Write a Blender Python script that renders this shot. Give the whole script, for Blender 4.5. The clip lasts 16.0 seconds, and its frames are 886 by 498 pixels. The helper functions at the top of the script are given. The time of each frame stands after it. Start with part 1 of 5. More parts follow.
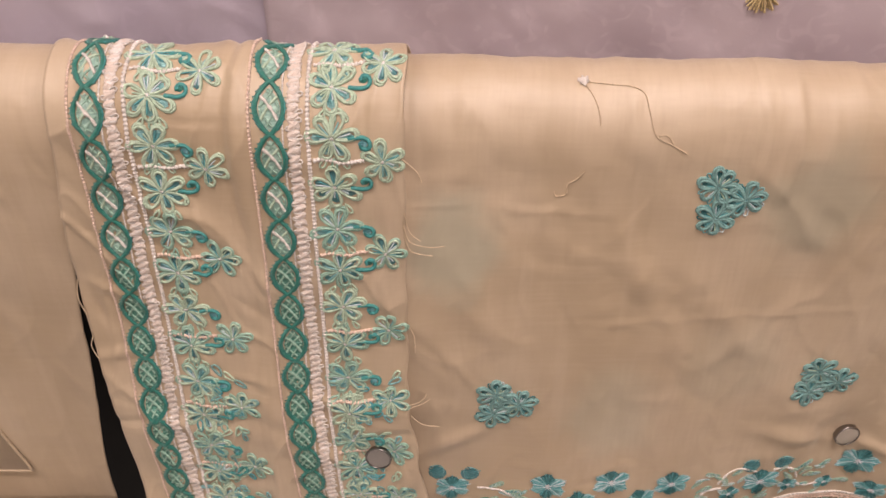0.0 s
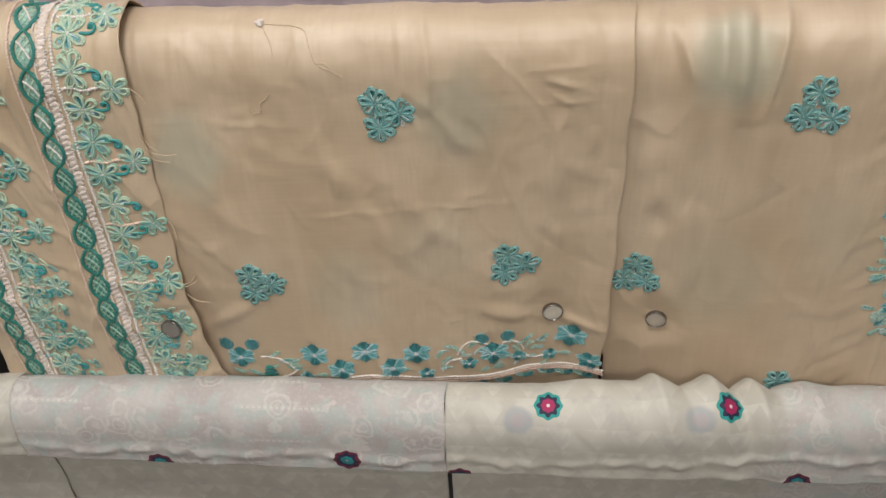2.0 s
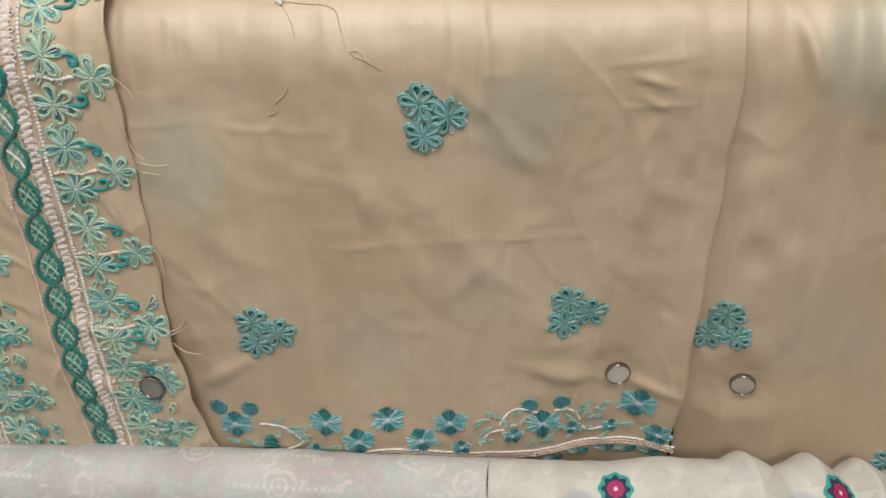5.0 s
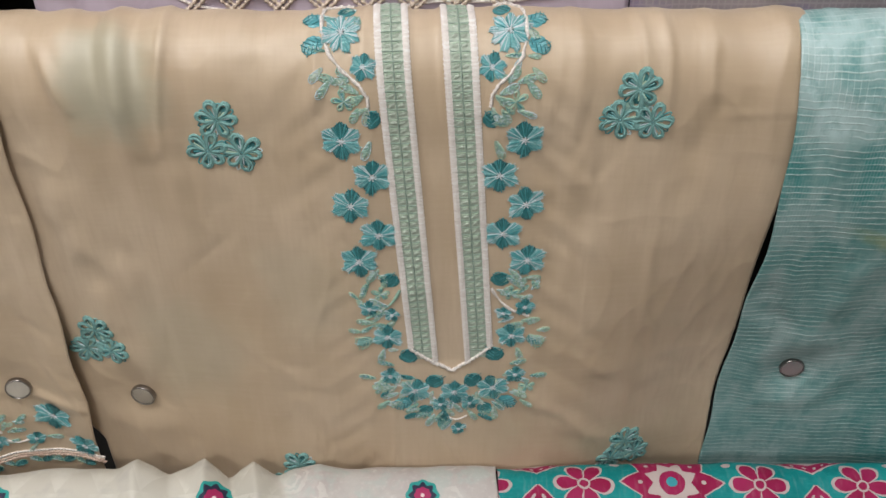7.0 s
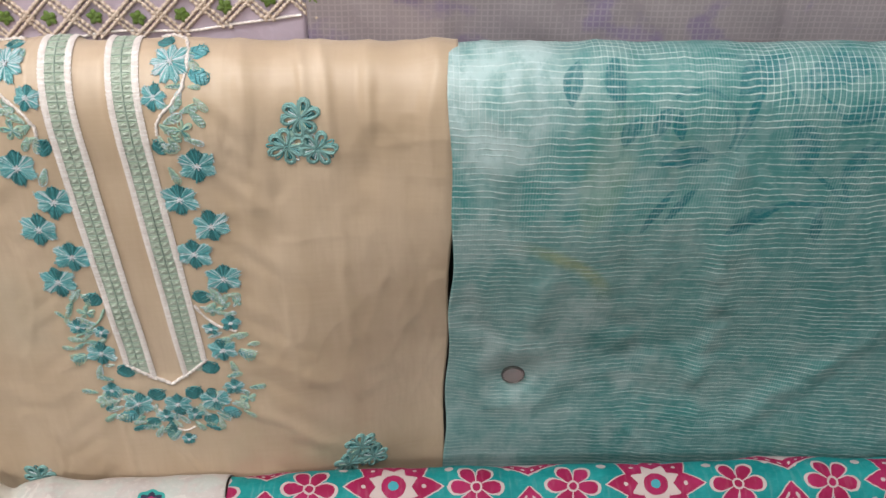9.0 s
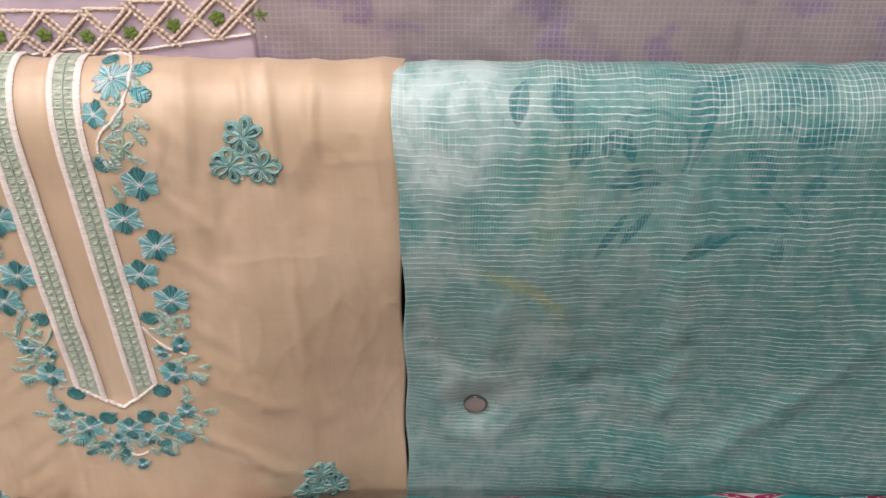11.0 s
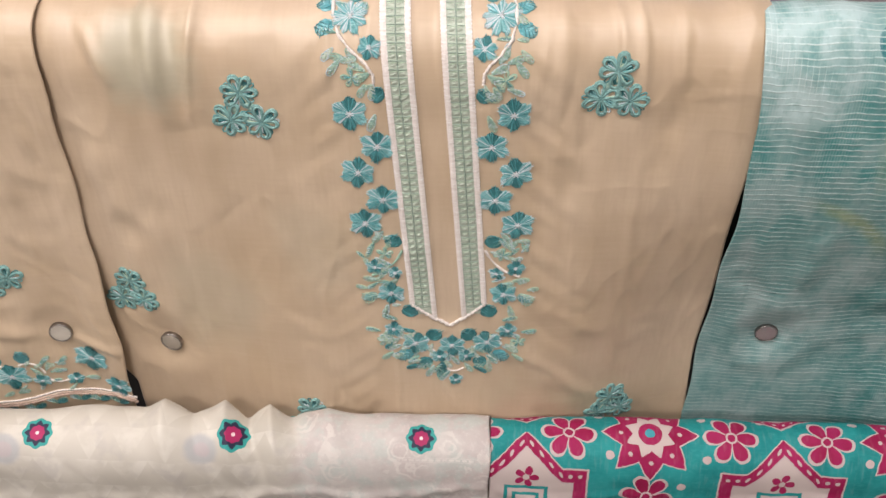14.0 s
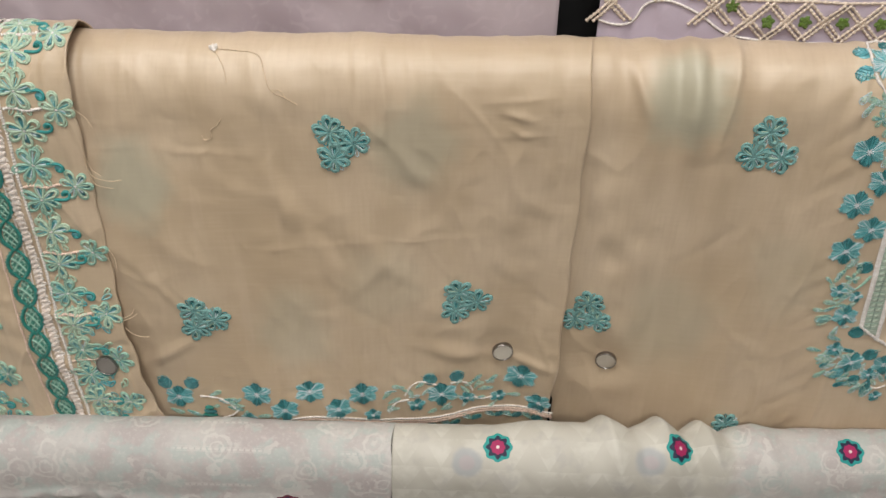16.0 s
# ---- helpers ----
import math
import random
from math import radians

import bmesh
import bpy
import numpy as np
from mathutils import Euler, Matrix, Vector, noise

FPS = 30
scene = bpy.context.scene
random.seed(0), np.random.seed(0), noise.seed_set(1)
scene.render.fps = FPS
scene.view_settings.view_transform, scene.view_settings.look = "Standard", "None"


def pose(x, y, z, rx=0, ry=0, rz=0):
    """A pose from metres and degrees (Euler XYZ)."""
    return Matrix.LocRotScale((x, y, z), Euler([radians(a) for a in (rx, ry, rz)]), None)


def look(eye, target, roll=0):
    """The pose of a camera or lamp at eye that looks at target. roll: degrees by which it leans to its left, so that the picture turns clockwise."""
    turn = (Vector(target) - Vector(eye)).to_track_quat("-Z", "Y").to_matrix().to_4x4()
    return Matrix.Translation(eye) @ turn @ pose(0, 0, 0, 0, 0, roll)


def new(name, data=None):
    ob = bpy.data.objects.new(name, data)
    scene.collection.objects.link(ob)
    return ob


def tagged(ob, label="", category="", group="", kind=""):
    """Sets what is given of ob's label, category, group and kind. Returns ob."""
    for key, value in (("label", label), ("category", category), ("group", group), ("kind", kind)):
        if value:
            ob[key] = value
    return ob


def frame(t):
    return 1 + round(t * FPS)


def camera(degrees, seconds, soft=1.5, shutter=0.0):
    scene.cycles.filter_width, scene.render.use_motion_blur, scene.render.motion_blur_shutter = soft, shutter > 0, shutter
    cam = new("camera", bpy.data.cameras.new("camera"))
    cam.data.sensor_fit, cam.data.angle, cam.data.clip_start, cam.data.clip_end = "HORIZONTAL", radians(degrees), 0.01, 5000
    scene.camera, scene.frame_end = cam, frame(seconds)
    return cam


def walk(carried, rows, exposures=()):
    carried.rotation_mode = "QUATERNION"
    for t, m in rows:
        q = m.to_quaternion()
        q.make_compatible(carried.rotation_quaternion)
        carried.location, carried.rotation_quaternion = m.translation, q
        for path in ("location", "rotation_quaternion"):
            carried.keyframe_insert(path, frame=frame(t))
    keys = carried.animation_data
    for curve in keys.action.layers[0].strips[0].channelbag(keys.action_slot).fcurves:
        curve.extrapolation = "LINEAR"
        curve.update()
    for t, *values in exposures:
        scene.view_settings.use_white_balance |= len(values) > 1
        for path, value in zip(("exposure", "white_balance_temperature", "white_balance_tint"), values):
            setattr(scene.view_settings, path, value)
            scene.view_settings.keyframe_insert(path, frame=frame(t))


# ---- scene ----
cam = camera(50.4, 16.0, soft=1.5)
EXPOSURES = [(0.0, -0.37, 7200, 26), (0.6, -0.40, 6950, 15), (1.2, -0.42, 6600, 9), (2.0, -0.42, 6400, 9), (6.0, -0.36, 6300, 8), (7.0, -0.38, 6250, 9), (8.0, -0.10, 6300, 11), (9.7, -0.05, 6350, 12), (11.8, 0.08, 6900, 26), (13.0, 0.05, 6900, 24), (14.0, 0.05, 6600, 17), (15.0, -0.12, 6450, 11), (16.0, -0.35, 6400, 8)]
PATH = [
    (0, (0.131, -0.51, 1.518), (0.095, 1.066, 0.286), 0.6),
    (0.5, (0.234, -0.528, 1.507), (0.064, 1.028, 0.262), -1.8),
    (1, (0.322, -0.564, 1.526), (0.128, 0.976, 0.265), -2.4),
    (1.5, (0.39, -0.611, 1.566), (0.206, 0.918, 0.29), -3.5),
    (2, (0.426, -0.675, 1.583), (0.24, 0.852, 0.305), -3.7),
    (2.5, (0.427, -0.618, 1.547), (0.202, 0.932, 0.304), -3.1),
    (3, (0.347, -0.576, 1.482), (0.109, 1.034, 0.32), -2.3),
    (3.2, (0.33, -0.558, 1.458), (0.097, 1.046, 0.286), -2.3),
    (5.3, (0.38, -0.581, 1.458), (0.232, 1.058, 0.322), -1.7),
    (5.5, (0.435, -0.584, 1.469), (0.281, 1.044, 0.319), -1.8),
    (6, (0.566, -0.587, 1.469), (0.416, 1.037, 0.311), -1.6),
    (6.5, (0.71, -0.564, 1.472), (0.581, 1.059, 0.311), -1.8),
    (7, (0.809, -0.558, 1.481), (0.792, 1.066, 0.314), -0.4),
    (7.5, (0.898, -0.561, 1.486), (1.013, 1.063, 0.325), 1.2),
    (8, (0.939, -0.559, 1.502), (1.047, 1.06, 0.331), 0.7),
    (8.5, (0.979, -0.57, 1.514), (1.081, 1.044, 0.337), 1.0),
    (9, (1.0, -0.573, 1.517), (1.089, 1.037, 0.334), 1.3),
    (9.5, (1.033, -0.562, 1.51), (1.105, 1.046, 0.323), 1.3),
    (9.7, (1.052, -0.56, 1.508), (1.112, 1.055, 0.329), 0.9),
    (11.8, (1.057, -0.576, 1.488), (1.071, 1.091, 0.383), 0.5),
    (12, (1.043, -0.577, 1.483), (1.047, 1.091, 0.38), 0.1),
    (12.5, (1.01, -0.577, 1.482), (0.99, 1.036, 0.3), -0.5),
    (13, (0.974, -0.58, 1.487), (0.904, 1.016, 0.284), -1.0),
    (13.5, (0.922, -0.592, 1.496), (0.84, 1.004, 0.293), -0.6),
    (14, (0.839, -0.623, 1.514), (0.75, 0.972, 0.311), -0.6),
    (14.5, (0.714, -0.656, 1.524), (0.633, 0.952, 0.337), -0.5),
    (15, (0.589, -0.671, 1.539), (0.5, 0.941, 0.359), -0.7),
    (15.5, (0.47, -0.677, 1.56), (0.41, 0.93, 0.371), 0.1),
    (16, (0.408, -0.681, 1.556), (0.363, 0.936, 0.379), 0.5),
]
walk(cam, [(t, look(eye, target, roll)) for t, eye, target, roll in PATH], EXPOSURES)


# ---- light: a shop interior under ceiling panels ----
world = bpy.data.worlds.new("world")
scene.world = world
world.use_nodes = True
world.node_tree.nodes["Background"].inputs[0].default_value = (1.0, 0.96, 0.92, 1)
world.node_tree.nodes["Background"].inputs[1].default_value = 0.02


def panel_lamp(x, y, z, sx, sy, watts, colour):
    data = bpy.data.lights.new("panel_lamp", "AREA")
    data.shape, data.size, data.size_y, data.energy, data.color = "RECTANGLE", sx, sy, watts, colour
    ob = new("panel_lamp", data)
    ob.matrix_world = pose(x, y, z)
    return ob


LIGHTS = [(-0.95, -0.62, 14.0), (0.35, -0.62, 18.5), (1.65, -0.62, 10.0), (0.35, -2.1, 38.0)]
for lx, ly, watts in LIGHTS:
    panel_lamp(lx, ly, 2.655, 0.62, 0.40, watts, (1.0, 0.95, 0.89))


# ---- node arithmetic for printed patterns ----
class Num:
    """A value in a node tree; arithmetic on it adds math nodes."""
    tree = None

    def __init__(self, socket):
        self.s = socket

    @staticmethod
    def op(kind, *args):
        n = Num.tree.nodes.new("ShaderNodeMath")
        n.operation = kind
        for k, a in enumerate(args):
            if isinstance(a, Num):
                Num.tree.links.new(a.s, n.inputs[k])
            else:
                n.inputs[k].default_value = a
        return Num(n.outputs[0])

    def __add__(self, o): return Num.op("ADD", self, o)
    def __radd__(self, o): return Num.op("ADD", o, self)
    def __sub__(self, o): return Num.op("SUBTRACT", self, o)
    def __rsub__(self, o): return Num.op("SUBTRACT", o, self)
    def __mul__(self, o): return Num.op("MULTIPLY", self, o)
    def __rmul__(self, o): return Num.op("MULTIPLY", o, self)
    def __truediv__(self, o): return Num.op("DIVIDE", self, o)


def absn(a): return Num.op("ABSOLUTE", a)
def sinn(a): return Num.op("SINE", a)
def cosn(a): return Num.op("COSINE", a)
def sqrtn(a): return Num.op("SQRT", a)
def less(a, b): return Num.op("LESS_THAN", a, b)
def maxn(a, b): return Num.op("MAXIMUM", a, b)
def minn(a, b): return Num.op("MINIMUM", a, b)
def wrap(a, lo, hi): return Num.op("WRAP", a, hi, lo)
def angle(y, x): return Num.op("ARCTAN2", y, x)


def soft(a, lo, hi):
    n = Num.tree.nodes.new("ShaderNodeMapRange")
    n.interpolation_type = "SMOOTHSTEP"
    Num.tree.links.new(a.s, n.inputs[0])
    n.inputs[1].default_value, n.inputs[2].default_value = lo, hi
    return Num(n.outputs[0])


def mixc(fac, a, b):
    n = Num.tree.nodes.new("ShaderNodeMix")
    n.data_type = "RGBA"
    if isinstance(fac, Num):
        Num.tree.links.new(fac.s, n.inputs[0])
    else:
        n.inputs[0].default_value = fac
    for k, c in ((6, a), (7, b)):
        if isinstance(c, tuple):
            n.inputs[k].default_value = (*c, 1)
        else:
            Num.tree.links.new(c, n.inputs[k])
    return n.outputs[2]


def uv_pair():
    n = Num.tree.nodes.new("ShaderNodeUVMap")
    sep = Num.tree.nodes.new("ShaderNodeSeparateXYZ")
    Num.tree.links.new(n.outputs[0], sep.inputs[0])
    return n.outputs[0], Num(sep.outputs[0]), Num(sep.outputs[1])


def noisen(vec, scale, detail=3.0, stretch=None, rough=0.55):
    if stretch:
        m = Num.tree.nodes.new("ShaderNodeMapping")
        Num.tree.links.new(vec, m.inputs[0])
        m.inputs["Scale"].default_value = (*stretch, 1)
        vec = m.outputs[0]
    n = Num.tree.nodes.new("ShaderNodeTexNoise")
    Num.tree.links.new(vec, n.inputs["Vector"])
    n.inputs["Scale"].default_value, n.inputs["Detail"].default_value, n.inputs["Roughness"].default_value = scale, detail, rough
    return Num(n.outputs[0])


def finish(colour, height=None, rough=0.6, bump=0.3, distance=0.0005, metal=0.0, sheen=0.0, spec=0.5, thin=0.0):
    t = Num.tree
    p = t.nodes["Principled BSDF"]
    if isinstance(colour, tuple):
        p.inputs["Base Color"].default_value = (*colour, 1)
    else:
        t.links.new(colour, p.inputs["Base Color"])
    if isinstance(rough, Num):
        t.links.new(rough.s, p.inputs["Roughness"])
    else:
        p.inputs["Roughness"].default_value = rough
    p.inputs["Metallic"].default_value = metal
    p.inputs["Specular IOR Level"].default_value = spec
    p.inputs["Sheen Weight"].default_value = sheen
    p.inputs["Sheen Roughness"].default_value = 0.4
    if height is not None:
        b = t.nodes.new("ShaderNodeBump")
        b.inputs["Strength"].default_value, b.inputs["Distance"].default_value = bump, distance
        t.links.new(height.s, b.inputs["Height"])
        t.links.new(b.outputs[0], p.inputs["Normal"])


def material(name):
    m = bpy.data.materials.new(name)
    m.use_nodes = True
    Num.tree = m.node_tree
    return m


def weave(vec, u, v, pitch=0.0007):
    k = 2 * math.pi / pitch
    return sinn(u * k) * sinn(v * k) * 0.5 + noisen(vec, 900, 2) * 0.8


# ---- materials ----
def beige_cloth(name, colour, patches=()):
    m = material(name)
    vec, u, v = uv_pair()
    broad = noisen(vec, 7, 3)
    slub = noisen(vec, 40, 4, (6.0, 0.5))
    slub2 = noisen(vec, 40, 4, (0.5, 7.0))
    dark = tuple(c * k for c, k in zip(colour, (0.86, 0.82, 0.76)))
    light = tuple(min(1, c * k) for c, k in zip(colour, (1.07, 1.07, 1.08)))
    col = mixc(soft(broad, 0.3, 0.7), dark, light)
    col = mixc(soft(slub, 0.35, 0.75) * 0.26, col, dark)
    col = mixc(soft(slub2, 0.4, 0.75) * 0.22, col, light)
    hatch, hatch2 = noisen(vec, 120, 3, (3.0, 0.4)), noisen(vec, 120, 3, (0.4, 3.0))
    col = mixc(soft(hatch, 0.45, 0.68) * 0.18, col, dark)
    col = mixc(soft(hatch2, 0.45, 0.68) * 0.16, col, dark)
    stripe = noisen(vec, 12, 3, (4.2, 0.35))      # long uneven warp streaks in the weave
    col = mixc(soft(stripe, 0.50, 0.66) * 0.28, col, dark)
    col = mixc(soft(1.0 - stripe, 0.54, 0.70) * 0.30, col, light)
    blotch = noisen(vec, 22, 4)
    for px, pq, pr, amount in patches:      # the dyed scarf folded inside shows through faintly
        dx, dq = u - px, (v - pq) * 0.8
        d = sqrtn(dx * dx + dq * dq) + (blotch - 0.5) * 0.05
        col = mixc((1.0 - soft(d, pr * 0.35, pr)) * amount, col, (0.30, 0.42, 0.36))
    crinkle = noisen(vec, 26, 5, (1.0, 0.6), 0.62)
    finish(col, weave(vec, u, v) + slub * 0.9 + slub2 * 0.7 + crinkle * 11.0, 0.31 + slub * 0.18, 0.2, 0.0004, sheen=0.2, spec=0.85)
    return m


BEIGE = (0.567, 0.449, 0.323)
m_beige = beige_cloth("beige_cotton_silk", BEIGE, [(0.13, 1.13, 0.045, 0.30), (0.365, 1.165, 0.05, 0.22), (0.25, 0.97, 0.05, 0.16), (0.335, 1.02, 0.05, 0.1)])
m_beige_shirt = beige_cloth("beige_shirt_cloth", BEIGE, [(0.588, 1.213, 0.046, 0.34), (0.60, 0.98, 0.06, 0.14), (0.70, 1.04, 0.05, 0.1)])
m_beige_plain = beige_cloth("beige_plain_cloth", BEIGE)


def thread_material(name, inner, outer, rough=0.42, level=0.12):
    """Satin-stitch thread: fine level strands, colour running from the petal's root to its rim."""
    m = material(name)
    vec, s, t = uv_pair()
    tc = Num.tree.nodes.new("ShaderNodeTexCoord")
    strand = noisen(vec, 1.0, 2, (3.0, 30.0))
    mp = Num.tree.nodes.new("ShaderNodeMapping")
    Num.tree.links.new(tc.outputs["Object"], mp.inputs[0])
    mp.inputs["Scale"].default_value = (130.0, 40.0, 900.0)
    across = noisen(mp.outputs[0], 1.0, 2)
    both = strand * (1.0 - level) + across * level
    col = mixc(soft(s + (both - 0.5) * 0.9, 0.1, 0.9), inner, outer)
    pale = tuple(min(1.0, c * 1.35 + 0.10) for c in outer)
    deep = tuple(c * 0.5 for c in inner)
    col = mixc(soft(across, 0.50, 0.68) * 0.6, col, pale)
    col = mixc(soft(1.0 - both, 0.52, 0.70) * 0.6, col, deep)
    finish(col, both, rough, 0.8, 0.0009, sheen=0.15)
    return m


def cord_material(name, colour, rough=0.45):
    """Twisted embroidery cord."""
    m = material(name)
    vec, s, t = uv_pair()
    twist = sinn((s * 6800.0 + t * 6.283))
    fib = noisen(vec, 1.0, 3, (420.0, 3.0))
    dark = tuple(c * 0.6 for c in colour)
    col = mixc(soft(twist * 0.12 + fib, 0.28, 0.66), dark, tuple(min(1, c * 1.1) for c in colour))
    finish(col, twist * 0.3 + fib, rough, 0.5, 0.0005, sheen=0.1)
    return m


t_dark = thread_material("deep_teal_satin", (0.035, 0.20, 0.21), (0.008, 0.105, 0.115))
t_light = thread_material("aqua_satin", (0.05, 0.25, 0.265), (0.32, 0.60, 0.61))
t_bright = thread_material("turquoise_satin", (0.07, 0.33, 0.38), (0.27, 0.57, 0.62))
t_teal = thread_material("teal_satin", (0.09, 0.28, 0.31), (0.045, 0.19, 0.21))
t_mint = thread_material("mint_satin", (0.27, 0.46, 0.40), (0.42, 0.60, 0.52))
t_sage = thread_material("pale_sage_satin", (0.36, 0.43, 0.35), (0.43, 0.50, 0.42), level=0.5)
t_sage_pale = thread_material("light_sage_satin", (0.48, 0.56, 0.47), (0.60, 0.68, 0.59))
t_green = thread_material("emerald_satin", (0.018, 0.21, 0.17), (0.008, 0.15, 0.12))
t_white = thread_material("white_satin", (0.78, 0.71, 0.66), (0.84, 0.78, 0.74), level=0.5)
t_blush = thread_material("blush_satin", (0.78, 0.58, 0.48), (0.84, 0.68, 0.58))
t_jade = thread_material("jade_satin", (0.06, 0.24, 0.19), (0.16, 0.38, 0.31))
t_tuft = thread_material("shell_pink_satin", (0.82, 0.69, 0.61), (0.88, 0.78, 0.71))
c_mint = cord_material("mint_cord", (0.33, 0.54, 0.44))
c_mint_pale = cord_material("pale_mint_cord", (0.50, 0.65, 0.50))
c_mint_deep = cord_material("sage_cord", (0.20, 0.40, 0.385))
c_aqua = cord_material("aqua_thread", (0.24, 0.53, 0.55))
c_pale = cord_material("ice_thread", (0.62, 0.74, 0.78))
c_ice = cord_material("frost_thread", (0.74, 0.80, 0.84))
c_deep = cord_material("deep_teal_thread", (0.03, 0.21, 0.23))
c_sage = cord_material("grey_sage_cord", (0.30, 0.40, 0.33))
c_turq = cord_material("turquoise_thread", (0.09, 0.38, 0.41))
c_teal = cord_material("teal_cord", (0.04, 0.30, 0.29))
c_white = cord_material("white_cord", (0.84, 0.78, 0.74))
c_blush = cord_material("blush_cord", (0.80, 0.60, 0.50))
c_pearl = cord_material("pearl_cord", (0.72, 0.60, 0.50))
c_olive = cord_material("olive_cord", (0.13, 0.22, 0.035))
c_thread = cord_material("loose_thread", (0.76, 0.60, 0.42))
c_gold = cord_material("straw_cord", (0.55, 0.42, 0.22))


def rosette(u, v, x, q, r, col, inner=(0.36, 0.012, 0.10), rim=(0.02, 0.30, 0.28), eye=(0.75, 0.6, 0.62)):
    dx, dq = u - x, v - q
    d = sqrtn(dx * dx + dq * dq)
    wob = cosn(angle(dq, dx) * 8.0) * 0.055 + 1.0
    d = d / wob
    col = mixc(less(d, r), col, rim)
    spike = absn(wrap(angle(dq, dx) / (math.pi / 4) + 8.0, 0.0, 1.0) - 0.5)
    col = mixc(less(d, (0.68 + spike * 0.30) * r), col, (0.012, 0.016, 0.05))
    col = mixc(less(d, r * 0.50), col, inner)
    return mixc(less(d, r * 0.12), col, eye)


def ghost(u, v, x, q, r, col, blur):
    dx, dq = u - x, v - q
    d = sqrtn(dx * dx + dq * dq) + (blur - 0.5) * 0.006
    col = mixc((1.0 - soft(d, r * 0.62, r * 0.95)) * 0.75, col, (0.37, 0.385, 0.41))
    return mixc((1.0 - soft(d, r * 0.3, r * 0.5)) * 0.45, col, (0.50, 0.40, 0.41))


def grey_print(u, v, vec):
    """Pale lilac-grey cloth: the printed face seen through its reverse."""
    a, b, c = noisen(vec, 16, 3), noisen(vec, 42, 4), noisen(vec, 120, 3)
    col = mixc(soft(a, 0.38, 0.62), (0.45, 0.40, 0.395), (0.53, 0.505, 0.49))
    col = mixc(soft(b, 0.47, 0.6) * 0.75, col, (0.44, 0.49, 0.47))
    vor = Num.tree.nodes.new("ShaderNodeTexVoronoi")
    Num.tree.links.new(vec, vor.inputs["Vector"])
    vor.inputs["Scale"].default_value = 34
    d = Num(vor.outputs[0])
    d = d + (noisen(vec, 70, 3) - 0.5) * 0.5
    ring = less(absn(d - 0.42 + (b - 0.5) * 0.25), 0.05) + less(absn(d - 0.22), 0.035)
    col = mixc(minn(ring, 1.0) * soft(noisen(vec, 26, 2), 0.40, 0.52) * 0.55, col, (0.64, 0.615, 0.585))
    col = mixc(soft(c, 0.55, 0.7) * 0.4, col, (0.56, 0.47, 0.46))
    # rows of white dashes
    for row, on in ((0.876, 0.46), (0.838, 0.5), (0.905, 0.53)):
        dash = less(absn(wrap(u, 0.0, 0.006) - 0.003), 0.0022)
        edge = less(absn(absn(v - row) - 0.0020), 0.0004)
        bar = minn(less(absn(v - row), 0.0011) * dash + edge * 0.6, 1.0)
        col = mixc(bar * soft(noisen(vec, 9, 1, (1.0, 0.02)), on, on + 0.04) * 0.6, col, (0.68, 0.65, 0.62))
    fine = noisen(vec, 210, 3, (1.0, 1.0), 0.7)
    col = mixc(soft(fine, 0.52, 0.66) * 0.35, col, (0.62, 0.60, 0.575))
    col = mixc(soft(1.0 - fine, 0.54, 0.68) * 0.25, col, (0.38, 0.36, 0.36))
    return col, c


def make_grey():
    m = material("lilac_grey_print")
    vec, u, v = uv_pair()
    col, c = grey_print(u, v, vec)
    for x, q in ((0.043, 0.795), (0.2427, 0.811), (0.0, 0.766)):
        col = rosette(u, v, x, q, 0.014, col, (0.02, 0.22, 0.25), (0.12, 0.012, 0.035), (0.4, 0.5, 0.5))
    finish(col, weave(vec, u, v) + c * 0.5, 0.65, 0.25, 0.0004, sheen=0.05)
    return m


def make_cream():
    m = material("cream_rosette_print")
    vec, u, v = uv_pair()
    a, b = noisen(vec, 14, 3), noisen(vec, 60, 3)
    tri = less(absn(wrap(u + 0.0, 0.0, 0.034) - 0.017) * 1.6, wrap(v, 0.0, 0.028))
    col = mixc(soft(a, 0.3, 0.7), (0.48, 0.455, 0.40), (0.55, 0.525, 0.47))
    col = mixc(tri * soft(b, 0.35, 0.65) * 0.5, col, (0.66, 0.64, 0.585))
    col = mixc(soft(noisen(vec, 45, 4), 0.52, 0.68) * 0.4, col, (0.42, 0.40, 0.385))
    grey, c = grey_print(u, v, vec)
    col = mixc(soft(u + (a - 0.5) * 0.12, 0.645, 0.70) * 0.9, col, grey)
    for x, q in ((0.416, 0.873), (0.590, 0.879)):
        col = ghost(u, v, x, q, 0.018, col, b)
    for x, q in ((0.4445, 0.889), (0.6185, 0.8925), (0.7855, 0.8955)):
        col = rosette(u, v, x, q, 0.0134, col)
    for x, q in ((0.357, 0.79), (0.525, 0.775), (0.6956, 0.795)):
        col = rosette(u, v, x, q, 0.014, col, (0.02, 0.22, 0.25), (0.12, 0.012, 0.035), (0.4, 0.5, 0.5))
    finish(col, weave(vec, u, v) + c * 0.4 + noisen(vec, 34, 5, (1.0, 0.5), 0.62) * 9.0, 0.58, 0.22, 0.0004, sheen=0.05)
    return m


